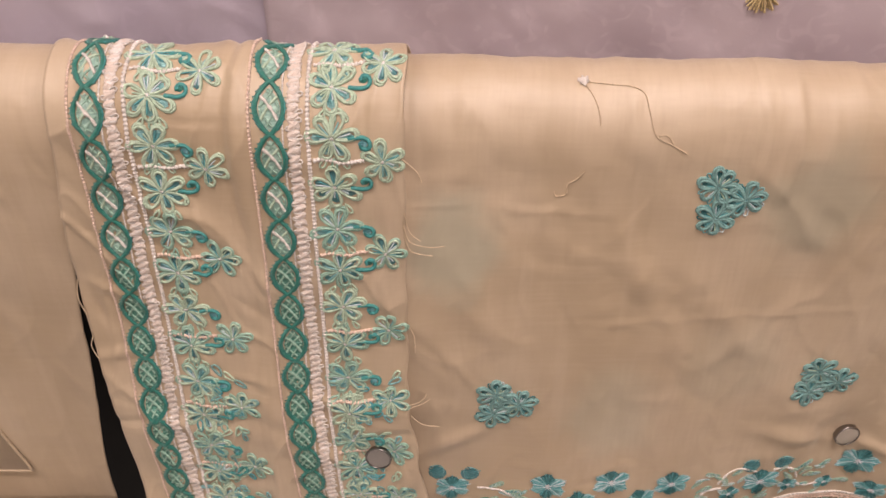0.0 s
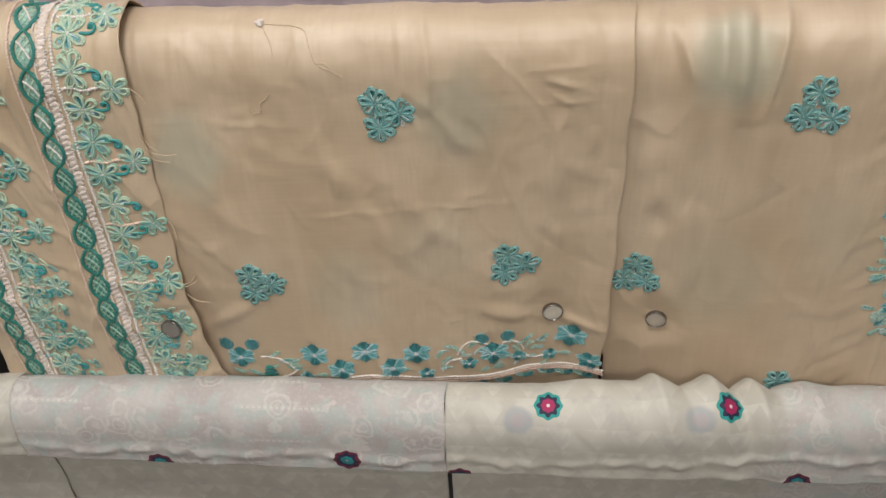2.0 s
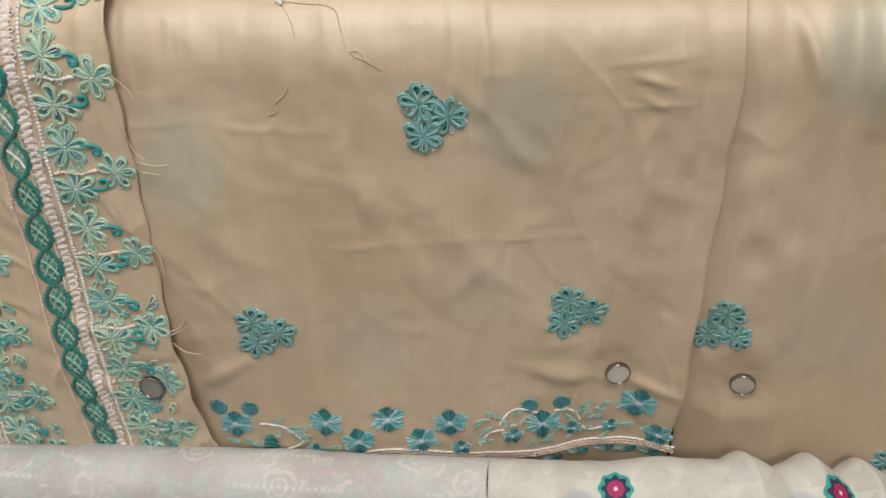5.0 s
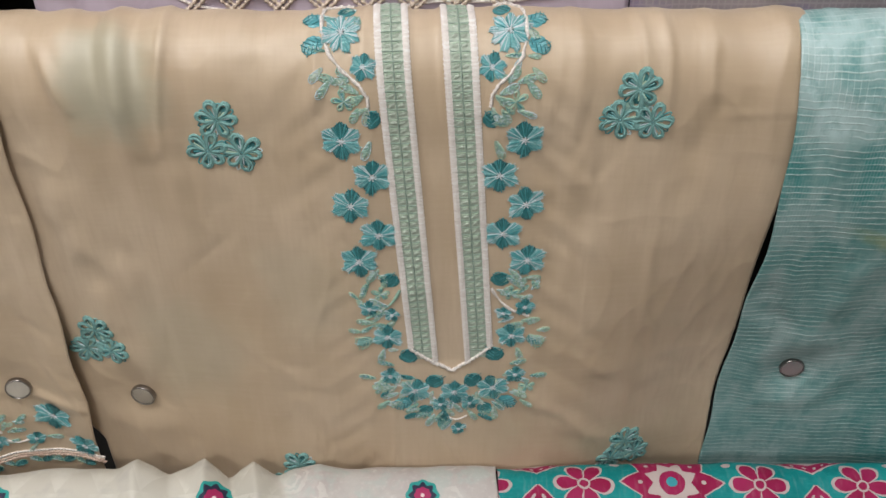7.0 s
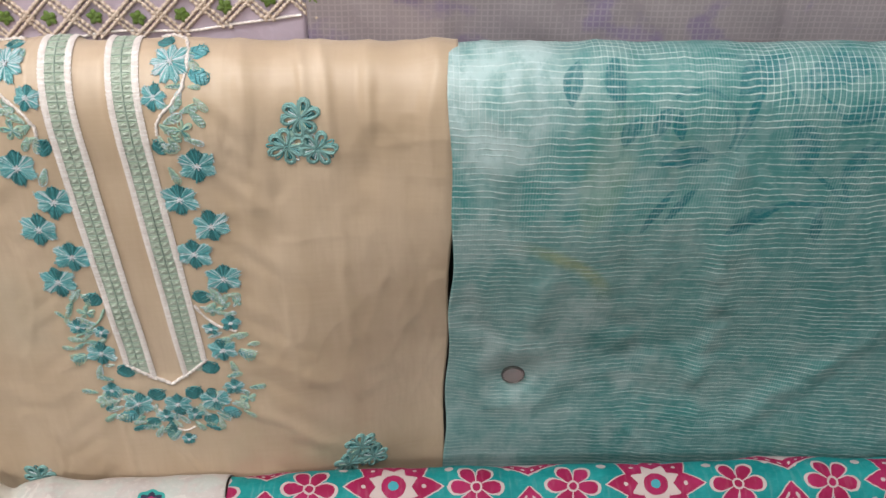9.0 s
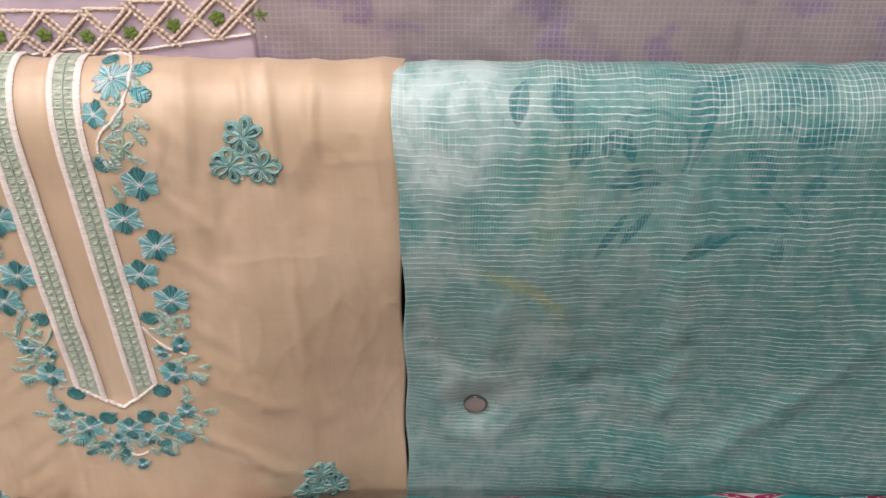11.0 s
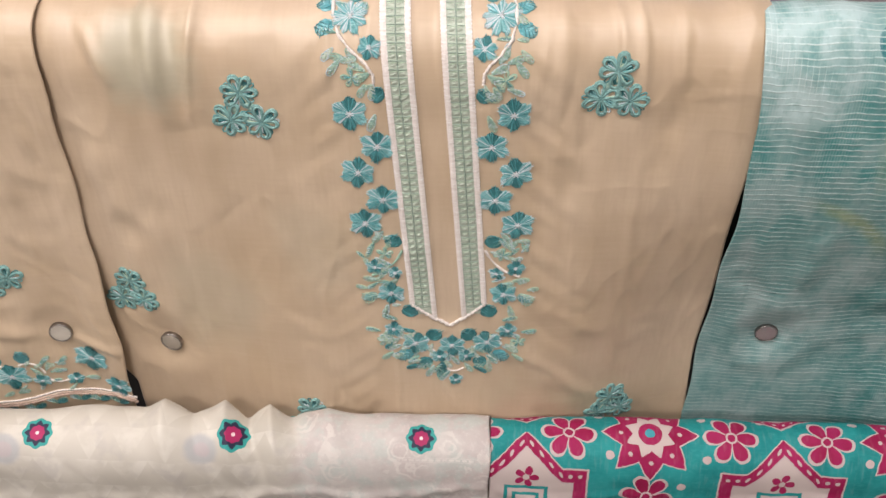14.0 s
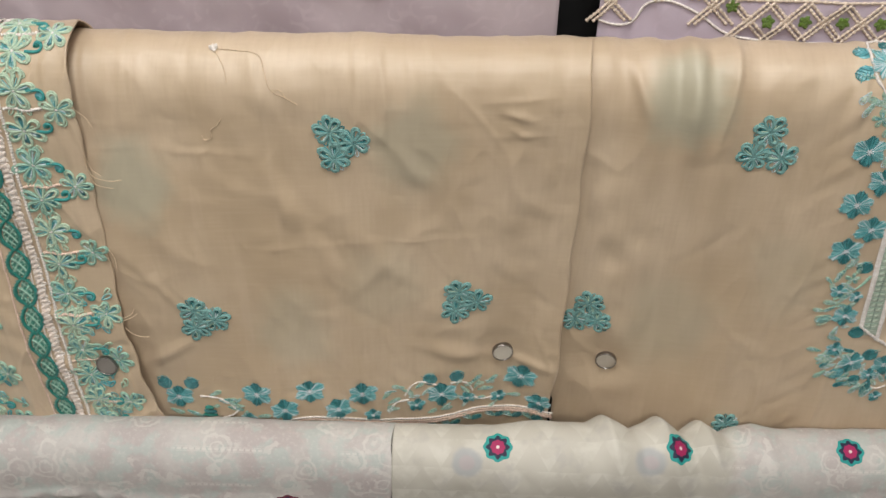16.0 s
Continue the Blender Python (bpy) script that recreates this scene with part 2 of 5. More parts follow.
def make_pink():
    """Turquoise cotton with magenta flowers, eight-pointed stars and dotted chevrons."""
    m = material("magenta_star_print")
    vec, u, v = uv_pair()
    a, b = noisen(vec, 30, 3), noisen(vec, 160, 3, (1.0, 3.0))
    u = u + (noisen(vec, 60, 2) - 0.5) * 0.0022 + (noisen(vec, 190, 2) - 0.5) * 0.0016
    v = v + (noisen(vec, 55, 2) - 0.5) * 0.0022 + (noisen(vec, 180, 2) - 0.5) * 0.0016
    teal = mixc(soft(a, 0.3, 0.7), (0.005, 0.185, 0.192), (0.016, 0.265, 0.27))
    teal = mixc(soft(b, 0.45, 0.75) * 0.2, teal, (0.06, 0.36, 0.36))
    mag = mixc(soft(a, 0.3, 0.7), (0.25, 0.008, 0.055), (0.33, 0.018, 0.095))
    pale = (0.47, 0.39, 0.39)
    per = 0.2285
    col = teal
    # scattered spots
    for x, q in ((0.947, 0.930), (0.955, 0.888), (1.040, 0.928), (1.041, 0.886), (0.888, 0.926), (1.093, 0.930), (0.905, 0.868), (1.02, 0.858)):
        dx, dq = wrap(u - x, -per / 2, per / 2), v - q
        col = mixc(less(dx * dx + dq * dq, 0.0039 ** 2), col, pale)
    # chevron with a pale house shape inside, row upon row
    for q0 in (0.907,):
        dx = absn(wrap(u - 0.881, -per / 2, per / 2))
        drop = minn(dx * 1.05, 0.034)
        d = (q0 - v) - drop
        inside = less(dx, 0.056) * less(v, q0) * less(q0 - 0.078, v)
        col = mixc(inside * less(-0.0017, d), col, pale)
        col = mixc(inside * less(0.0, d) * less(dx, 0.0543), col, mag)
        col = mixc(inside * less(0.0135, d) * less(dx, 0.043), col, pale)
        col = mixc(inside * less(0.0155, d) * less(dx, 0.041), col, (0.48, 0.41, 0.395))
        along = wrap(dx, 0.0, 0.0088) - 0.0044
        dd = d - 0.0068
        col = mixc(inside * less(along * along + dd * dd, 0.0021 ** 2), col, pale)
        far = maxn(absn(dx - 0.0), absn(q0 - 0.074 - v))
        col = mixc(inside * less(far, 0.020) * less(0.0165, far), col, teal)
        col = mixc(inside * less(far, 0.0125) * less(0.0095, far), col, teal)
        fx, fq = wrap(u - 0.881, -per / 2, per / 2), v - (q0 - 0.044)
        fr = sqrtn(fx * fx + fq * fq)
        lob = sqrtn(absn(cosn(angle(fq, fx) * 2.5)))
        col = mixc(inside * less(fr, lob * 0.0115) * less(0.003, fr), col, mag)
    # downward triangles along the fold
    dx = absn(wrap(u - 0.881, -per / 2, per / 2))
    d = (v - 0.918) - dx * 0.62
    col = mixc(less(0.0, d), col, pale)
    col = mixc(less(0.002, d), col, mag)
    along = wrap(dx, 0.0, 0.0085) - 0.00425
    dd = d - 0.006
    col = mixc(less(along * along + dd * dd, 0.0016 ** 2), col, pale)
    col = mixc(less(0.0125, d), col, pale)
    # flowers with six petals, on both rows
    for x, q, turn in ((0.9185, 0.9065, 0.26), (1.063, 0.9065, 0.0), (0.990, 0.846, 0.5)):
        dx, dq = wrap(u - x, -per / 2, per / 2), v - q
        r = sqrtn(dx * dx + dq * dq)
        lobe = absn(cosn(angle(dq, dx) * 3.0 + turn))
        col = mixc(less(r, 0.0095 + sqrtn(lobe) * 0.0155), col, pale)
        col = mixc(less(r, sqrtn(sqrtn(maxn(lobe - 0.2, 0.0))) * 0.0232) * less(0.0052, r), col, mag)
        col = mixc(less(r, 0.0034), col, mag)
    # eight-pointed stars
    for x, q in ((0.9915, 0.908),):
        dx, dq = wrap(u - x, -per / 2, per / 2), v - q
        r = sqrtn(dx * dx + dq * dq)
        saw = absn(wrap(angle(dq, dx), -0.3927, 0.3927)) / 0.3927
        out = r * (saw * 0.55 + 1.0)
        col = mixc(less(out, 0.0445), col, pale)
        col = mixc(less(out, 0.0423), col, mag)
        inn = r * ((1.0 - saw) * 0.5 + 1.0)
        col = mixc(less(inn, 0.0228), col, (0.49, 0.41, 0.40))
        ring = r - 0.0262
        tang = (saw - 0.0) * 0.3927 * 0.0262
        col = mixc(less(ring * ring + tang * tang, 0.0019 ** 2), col, pale)
        tang2 = (1.0 - saw) * 0.3927 * 0.0215
        ring2 = r - 0.0205
        col = mixc(less(ring2 * ring2 + tang2 * tang2, 0.0017 ** 2), col, pale)
        col = mixc(less(r, 0.0105), col, mag)
        col = mixc(less(r, 0.0042), col, (0.05, 0.30, 0.36))
    fade = noisen(vec, 240, 2, (1.0, 0.2))
    col = mixc(soft(fade, 0.5, 0.8) * 0.08, col, (0.6, 0.5, 0.52))
    finish(col, weave(vec, u, v), 0.66, 0.22, 0.0004, spec=0.2)
    return m


def make_teal():
    """Sheer turquoise scarf with pale ribbed stripes and printed leaves."""
    m = material("turquoise_striped_net")
    vec, u, v = uv_pair()
    big, mid, fine = noisen(vec, 6, 3), noisen(vec, 20, 4), noisen(vec, 150, 3, (1.0, 4.0))
    col = mixc(soft(big, 0.36, 0.66), (0.045, 0.225, 0.220), (0.105, 0.285, 0.275))
    col = mixc(soft(mid, 0.5, 0.72) * 0.6, col, (0.235, 0.34, 0.33))
    col = mixc(soft(noisen(vec, 9, 2, (1.6, 0.6)), 0.64, 0.74) * 0.2, col, (0.30, 0.36, 0.14))
    col = mixc(soft(noisen(vec, 32, 4, (1.0, 0.35)), 0.5, 0.66) * 0.38, col, (0.22, 0.31, 0.31))
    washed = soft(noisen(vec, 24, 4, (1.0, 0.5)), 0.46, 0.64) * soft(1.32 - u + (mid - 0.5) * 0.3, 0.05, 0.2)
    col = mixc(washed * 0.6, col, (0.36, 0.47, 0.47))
    wob = (noisen(vec, 8, 2) - 0.5) * 0.012 + (noisen(vec, 40, 2, (1.0, 0.3)) - 0.5) * 0.0056
    mx, mq = u - 1.099, v - 0.925
    wob = wob + Num.op("EXPONENT", (mx * mx + mq * mq) * -600.0) * 0.009
    shape = (noisen(vec, 105, 3) - 0.5) * 0.36
    veins = (noisen(vec, 230, 3, (1.0, 1.6)) - 0.5) * 0.32
    ink = None
    for x, q, a, l, w in LEAVES:
        dx, dq = u - x, v - q
        ca, sa = math.cos(a), math.sin(a)
        e1, e2 = (dx * ca + dq * sa) / l, (dq * ca - dx * sa) / w
        bent = absn(e2 + e1 * e1 * 0.35 - 0.12)
        d = e1 * e1 + bent + shape + veins
        rib = soft(bent, 0.02, 0.20) * 0.35 + 0.65
        one = (1.0 - soft(d, 0.86, 1.08)) * rib
        ink = one if ink is None else maxn(ink, one)
    for x, q, r, lo, hi in ((1.205, 1.201, 0.029, -0.5, 2.2), (1.225, 1.205, 0.050, 0.3, 1.7), (1.33, 1.235, 0.035, 2.0, 3.1)):
        dx, dq = u - x, v - q
        ring = less(absn(sqrtn(dx * dx + dq * dq) - r), 0.0014)
        th = angle(dq, dx)
        ink = maxn(ink, ring * less(lo, th) * less(th, hi) * 0.8)
    ink = ink * (soft(noisen(vec, 60, 3), 0.30, 0.55) * 0.3 + 0.7)
    # dye deepens to the upper right; falloff of light there is painted in too
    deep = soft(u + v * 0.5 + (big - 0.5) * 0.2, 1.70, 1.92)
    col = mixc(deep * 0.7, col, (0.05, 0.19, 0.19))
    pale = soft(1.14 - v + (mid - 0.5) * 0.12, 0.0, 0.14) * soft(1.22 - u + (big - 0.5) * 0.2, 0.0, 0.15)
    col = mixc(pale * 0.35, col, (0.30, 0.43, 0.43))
    # sheen on the upper left of the fold, painted as a paler colour
    painted_shine = soft(v + (mid - 0.5) * 0.10, 1.15, 1.20) * soft(1.135 - u + (mid - 0.5) * 0.06, 0.0, 0.05)
    col = mixc(painted_shine * (soft(noisen(vec, 50, 4, (1.0, 0.6)), 0.35, 0.62) * 0.6 + 0.15), col, (0.50, 0.66, 0.67))
    ax, aq = u - 1.085, v - 1.02
    arc = 1.0 - soft(absn(sqrtn(ax * ax + aq * aq) - 0.079 + (mid - 0.5) * 0.02), 0.001, 0.010)
    col = mixc(arc * soft(aq, 0.01, 0.05) * soft(ax + (mid - 0.5) * 0.05, -0.01, 0.04) * 0.5, col, (0.34, 0.36, 0.13))
    col = mixc(ink, col, (0.0, 0.135, 0.155))
    pitch = 0.0050
    ph = absn(wrap(v + wob, 0.0, pitch) - pitch / 2)
    line = 1.0 - soft(ph, 0.00015, 0.00085)
    broken = soft(noisen(vec, 60, 3, (0.35, 3.0)), 0.33, 0.55) * (soft(noisen(vec, 320, 2, (1.0, 0.4)), 0.35, 0.55) * 0.45 + 0.55)
    gap = soft(noisen(vec, 8, 2), 0.36, 0.5)
    ph2 = absn(wrap(v + wob * 1.7 + u * 0.05, 0.0, 0.0042) - 0.0021)
    under = (1.0 - soft(ph2, 0.0003, 0.0010)) * soft(noisen(vec, 7, 2, (1.3, 0.8)), 0.42, 0.58) * soft(1.12 - v, 0.0, 0.1) * 0.22
    lines = maxn(line * broken * (gap * 0.4 + 0.6), under)
    up = absn(wrap(u + wob * 0.6, 0.0, 0.0044) - 0.0022)
    grid = (1.0 - soft(up, 0.0002, 0.0006)) * soft(v + (mid - 0.5) * 0.07, 1.195, 1.225) * soft(noisen(vec, 14, 1), 0.42, 0.55)
    col = mixc(minn(lines + grid * 0.6, 1.0) * 0.72, col, (0.62, 0.74, 0.74))
    mott = noisen(vec, 85, 4, (1.0, 0.7), 0.65)
    col = mixc(soft(mott, 0.46, 0.62) * 0.22, col, (0.33, 0.45, 0.45))
    col = mixc(soft(1.0 - mott, 0.50, 0.66) * 0.30, col, (0.03, 0.19, 0.185))
    warp = (1.0 - soft(absn(wrap(u + wob * 0.3, 0.0, 0.0021) - 0.00105), 0.0002, 0.0006)) * soft(noisen(vec, 30, 3, (1.0, 0.3)), 0.45, 0.6)
    col = mixc(warp * 0.16, col, (0.50, 0.60, 0.60))
    col = mixc(soft(fine, 0.5, 0.75) * 0.22, col, (0.38, 0.46, 0.46))
    finish(col, lines * 1.4 + grid + fine * 0.5, 0.5, 0.35, 0.0006, sheen=0.04)
    return m


LEAVES = [(1.285, 1.189, -1.15, 0.023, 0.01), (1.311, 1.154, -0.71, 0.024, 0.0017), (1.327, 1.176, 1.0, 0.02, 0.0066), (1.324, 1.15, -1.16, 0.013, 0.0019), (1.26, 1.126, 0.64, 0.026, 0.007),
          (1.297, 1.139, 0, 0.021, 0.0036), (1.311, 1.119, 1.7, 0.017, 0.0048), (1.159, 1.201, 1.1, 0.012, 0.0068), (1.181, 1.208, 1.15, 0.013, 0.0062), (1.193, 1.205, 1.77, 0.012, 0.0048),
          (1.187, 1.134, 1.12, 0.023, 0.0038), (1.204, 1.14, 1.0, 0.02, 0.0036), (1.201, 1.18, 0.1, 0.022, 0.0095), (1.118, 1.235, 1.4, 0.017, 0.007), (1.147, 1.235, 1.7, 0.019, 0.008),
          (1.245, 1.218, 1.27, 0.035, 0.0034), (1.302, 1.215, -0.72, 0.021, 0.0015), (1.25, 1.243, 0.7, 0.026, 0.012), (1.302, 1.243, 0.3, 0.032, 0.012), (1.325, 1.213, 0.2, 0.022, 0.008)]
m_grey, m_cream, m_pink, m_teal = make_grey(), make_cream(), make_pink(), make_teal()


def make_lavender(name, base, tone, plaid=False):
    m = material(name)
    vec, u, v = uv_pair()
    a, b, c = noisen(vec, 9, 3), noisen(vec, 55, 4), noisen(vec, 300, 2)
    col = mixc(soft(a, 0.35, 0.65), base, tone)
    swirl = sinn(noisen(vec, 24, 2) * 46.0)
    col = mixc(soft(swirl, 0.2, 0.9) * soft(b, 0.4, 0.6) * 0.2, col, tuple(min(1, k * 1.25) for k in base))
    height = weave(vec, u, v) + swirl * 0.6 + noisen(vec, 30, 4) * 6.0
    if plaid:
        blot = soft(noisen(vec, 16, 4), 0.52, 0.62)
        col = mixc(blot * 0.7, col, (0.20, 0.155, 0.28))
        wob = (b - 0.5) * 0.0015
        lu = 1.0 - soft(absn(wrap(u + wob, 0.0, 0.0046) - 0.0023), 0.0003, 0.0009)
        lv = 1.0 - soft(absn(wrap(v + wob, 0.0, 0.0046) - 0.0023), 0.0003, 0.0009)
        lines = maxn(lu, lv) * soft(b, 0.3, 0.5)
        col = mixc(lines * 0.26, col, (0.50, 0.46, 0.45))
        height = height + lines
    finish(col, height, 0.6, 0.25, 0.0004, sheen=0.08)
    return m


m_lav_smooth = make_lavender("grey_lavender_cloth", (0.42, 0.37, 0.45), (0.47, 0.42, 0.49))
m_lav = make_lavender("lavender_damask", (0.48, 0.41, 0.45), (0.39, 0.325, 0.365))
m_lav_emb = make_lavender("lavender_lawn", (0.50, 0.43, 0.52), (0.45, 0.38, 0.46))
m_lav_plaid = make_lavender("lilac_plaid_net", (0.26, 0.225, 0.25), (0.31, 0.27, 0.29), True)


def painted(name, colour, rough=0.6, metal=0.0, scale=6.0, bump=0.1):
    m = material(name)
    tc = Num.tree.nodes.new("ShaderNodeTexCoord")
    a, b = noisen(tc.outputs["Object"], scale, 4), noisen(tc.outputs["Object"], scale * 30, 3)
    col = mixc(soft(a, 0.3, 0.7), tuple(c * 0.88 for c in colour), tuple(min(1, c * 1.08) for c in colour))
    finish(col, b, rough, bump, 0.001, metal)
    return m


m_wall = painted("off_white_paint", (0.46, 0.44, 0.41), 0.7)
m_floor = painted("grey_floor_tile", (0.22, 0.21, 0.20), 0.35)
m_black = painted("black_powder_coat", (0.012, 0.012, 0.013), 0.5)
m_chrome = painted("brushed_steel", (0.80, 0.77, 0.74), 0.34, 1.0, 30, 0.03)
m_rim = painted("dark_steel_rim", (0.30, 0.28, 0.27), 0.28, 1.0, 30, 0.05)
m_lamp = material("lamp_diffuser")
finish((0.9, 0.9, 0.9), None, 0.5)
m_lamp.node_tree.nodes["Principled BSDF"].inputs["Emission Color"].default_value = (1, 0.96, 0.9, 1)
m_lamp.node_tree.nodes["Principled BSDF"].inputs["Emission Strength"].default_value = 4.0


# ---- building blocks ----
def box_bm(x0, x1, y0, y1, z0, z1, bevel=0.0):
    bm = bmesh.new()
    bmesh.ops.create_cube(bm, size=1)
    for v in bm.verts:
        v.co = Vector(((x0 + x1) / 2 + v.co.x * (x1 - x0), (y0 + y1) / 2 + v.co.y * (y1 - y0), (z0 + z1) / 2 + v.co.z * (z1 - z0)))
    if bevel:
        bmesh.ops.bevel(bm, geom=list(bm.edges), offset=bevel, segments=2, affect="EDGES")
    return bm


def part(name, bm, mat, parent=None, label=""):
    me = bpy.data.meshes.new(name)
    bm.to_mesh(me)
    bm.free()
    me.materials.append(mat)
    ob = new(name, me)
    if parent:
        ob.parent = parent
        ob.matrix_parent_inverse = parent.matrix_world.inverted()
    return tagged(ob, label)


def structure(name, bm, mat, label, category):
    return tagged(part(name, bm, mat), label, category, kind="structure")


structure("floor", box_bm(-2.2, 3.6, -3.2, 0.5, -0.1, 0.0), m_floor, "grey tiled shop floor under the racks", "floor")
structure("ceiling", box_bm(-2.2, 3.6, -3.2, 0.5, 2.7, 2.8), m_wall, "plain off-white painted shop ceiling", "ceiling")
structure("wall_north", box_bm(-2.3, 3.7, 0.5, 0.6, -0.1, 2.8), m_wall, "plain off-white wall behind the display racks", "wall")
structure("wall_south", box_bm(-2.3, 3.7, -3.3, -3.2, -0.1, 2.8), m_wall, "plain off-white shop wall opposite the racks", "wall")
structure("wall_west", box_bm(-2.3, -2.2, -3.2, 0.5, -0.1, 2.8), m_wall, "plain off-white shop side wall", "wall")
structure("wall_east", box_bm(3.6, 3.7, -3.2, 0.5, -0.1, 2.8), m_wall, "plain off-white shop side wall", "wall")
for lx, ly, watts in LIGHTS:
    lamp = tagged(part("ceiling_light", box_bm(lx - 0.335, lx + 0.335, ly - 0.225, ly + 0.225, 2.665, 2.7, 0.004), m_wall), "flat white ceiling light panel", "ceiling light", "ceiling lights")
    part("diffuser", box_bm(lx - 0.31, lx + 0.31, ly - 0.2, ly + 0.2, 2.66, 2.6645), m_lamp, lamp, "glowing white diffuser")


def tube_bm(x0, x1, y, z, r):
    bm = bmesh.new()
    bmesh.ops.create_cone(bm, segments=20, radius1=r, radius2=r, depth=x1 - x0, cap_ends=True)
    bmesh.ops.transform(bm, matrix=pose((x0 + x1) / 2, y, z, 0, 90, 0), verts=bm.verts)
    for f in bm.faces:
        f.smooth = len(f.verts) == 4
    return bm


# the black rack: back sheet, uprights and three rails
rack = tagged(part("display_rack", box_bm(-1.2, 2.4, 0.16, 0.166, 0.12, 1.75), m_black), "black powder-coated metal display rack holding folded cloths", "display rack")
for px in (-1.18, 0.6, 2.36):
    part("upright", box_bm(px - 0.02, px + 0.02, 0.168, 0.208, 0.0, 1.8, 0.003), m_black, rack)
for ry, rz, rr in ((0.033, 1.214, 0.024), (-0.045, 0.838, 0.010), (0.115, 1.60, 0.024)):
    part("rail", tube_bm(-1.2, 2.4, ry, rz, rr), m_black, rack)


# ---- draped cloth ----
def smooth(a, b, x):
    t = min(1.0, max(0.0, (x - a) / (b - a)))
    return t * t * (3 - 2 * t)


def bell(x, c, w):
    return math.exp(-((x - c) / w) ** 2)


def crease(x, q, x0, q0, x1, q1, w, h):
    """Height of a pressed or pulled fold along a segment."""
    dx, dq = x1 - x0, q1 - q0
    t = ((x - x0) * dx + (q - q0) * dq) / (dx * dx + dq * dq)
    if t < -0.6 or t > 1.6:
        return 0.0
    if dx * dx + dq * dq > 0.004:
        n = noise.noise((x * 33, q * 33, x0 * 50))
        x, q, h = x + 0.004 * n, q + 0.004 * n, h * (0.75 + n)
        t = ((x - x0) * dx + (q - q0) * dq) / (dx * dx + dq * dq)
    t = min(1.0, max(0.0, t))
    d = math.hypot(x - x0 - t * dx, q - q0 - t * dq)
    return h * math.exp(-(d / w) ** 2) * math.sin(math.pi * (0.12 + 0.76 * t))


PULLS = {}


def pulls(seed):
    """Random short soft creases for one cloth, kept in coarse cells."""
    if seed not in PULLS:
        rng, cells = random.Random(int(seed * 100)), {}
        for _ in range(900):
            x, q = rng.uniform(-0.62, 1.75), rng.uniform(0.62, 1.34)
            a = rng.choice((rng.gauss(-1.05, 0.35), rng.gauss(-1.5, 0.2), rng.gauss(0.1, 0.3)))
            l, w, h = rng.uniform(0.02, 0.08), rng.uniform(0.0032, 0.009), rng.uniform(-1, 1)
            one = (x - l * math.cos(a) / 2, q - l * math.sin(a) / 2, x + l * math.cos(a) / 2, q + l * math.sin(a) / 2, w, h)
            for cx in range(int((x - 0.055 + 2) / 0.05), int((x + 0.055 + 2) / 0.05) + 1):
                for cq in range(int((q - 0.055) / 0.05), int((q + 0.055) / 0.05) + 1):
                    cells.setdefault((cx, cq), []).append(one)
        PULLS[seed] = cells
    return PULLS[seed]


def wrinkles(x, q, seed, broad, fine):
    a = noise.noise((x * 9 + seed, q * 5, seed)) * broad * (1 - 0.75 * smooth(1.19, 1.25, q))
    b = noise.noise((x * 26 + q * 12, q * 9 - seed, seed * 2.0)) * fine
    c = noise.noise((x * 58 + q * 20, q * 34 - x * 10, seed * 4.0)) * fine * 0.4
    for x0, q0, x1, q1, w, h in pulls(seed).get((int((x + 2) / 0.05), int(q / 0.05)), ()):
        c += crease(x, q, x0, q0, x1, q1, w, h * fine * 0.75)
    return a + b + c


def ridges(x, q, seed, h):
    """Crisp crumples: narrow folds along wandering lines, thick in some places and few in others."""
    w = noise.noise((x * 7, q * 7, seed))
    n1 = noise.noise((x * 17 + q * 5 + w * 0.6, q * 5 - x * 3, seed + 3.0))
    n2 = noise.noise((x * 8 - q * 4, q * 15 + w * 0.8, seed + 5.0))
    n3 = noise.noise((x * 38 + w, q * 12, seed + 7.0))
    m = smooth(-0.15, 0.30, noise.noise((x * 6, q * 6, seed + 9.0)))
    r1, r2, r3 = (max(0.0, 1 - abs(n) * k) ** 2 for n, k in ((n1, 9), (n2, 10), (n3, 7)))
    return h * (r1 * (0.45 + 0.55 * m) - r2 * m * 0.25 + r3 * 0.45)


FOLDS = {}


def fold_profile(r, ease=0.022, n=160):
    """The way of a cloth over a rail: it bends in and out softly, so the fold has no hard line."""
    if r not in FOLDS:
        length = math.pi * r + 2 * ease
        y = z = 0.0
        rows = [(0.0, 0.0, 0.0)]
        for i in range(n):
            a = math.pi * smooth(0.0, 1.0, (i + 0.5) / n)
            y, z = y + math.sin(a) * length / n, z + math.cos(a) * length / n
            rows.append((y, z, math.pi * smooth(0.0, 1.0, (i + 1) / n)))
        FOLDS[r] = (ease, max(p[1] for p in rows), length, rows)
    return FOLDS[r]


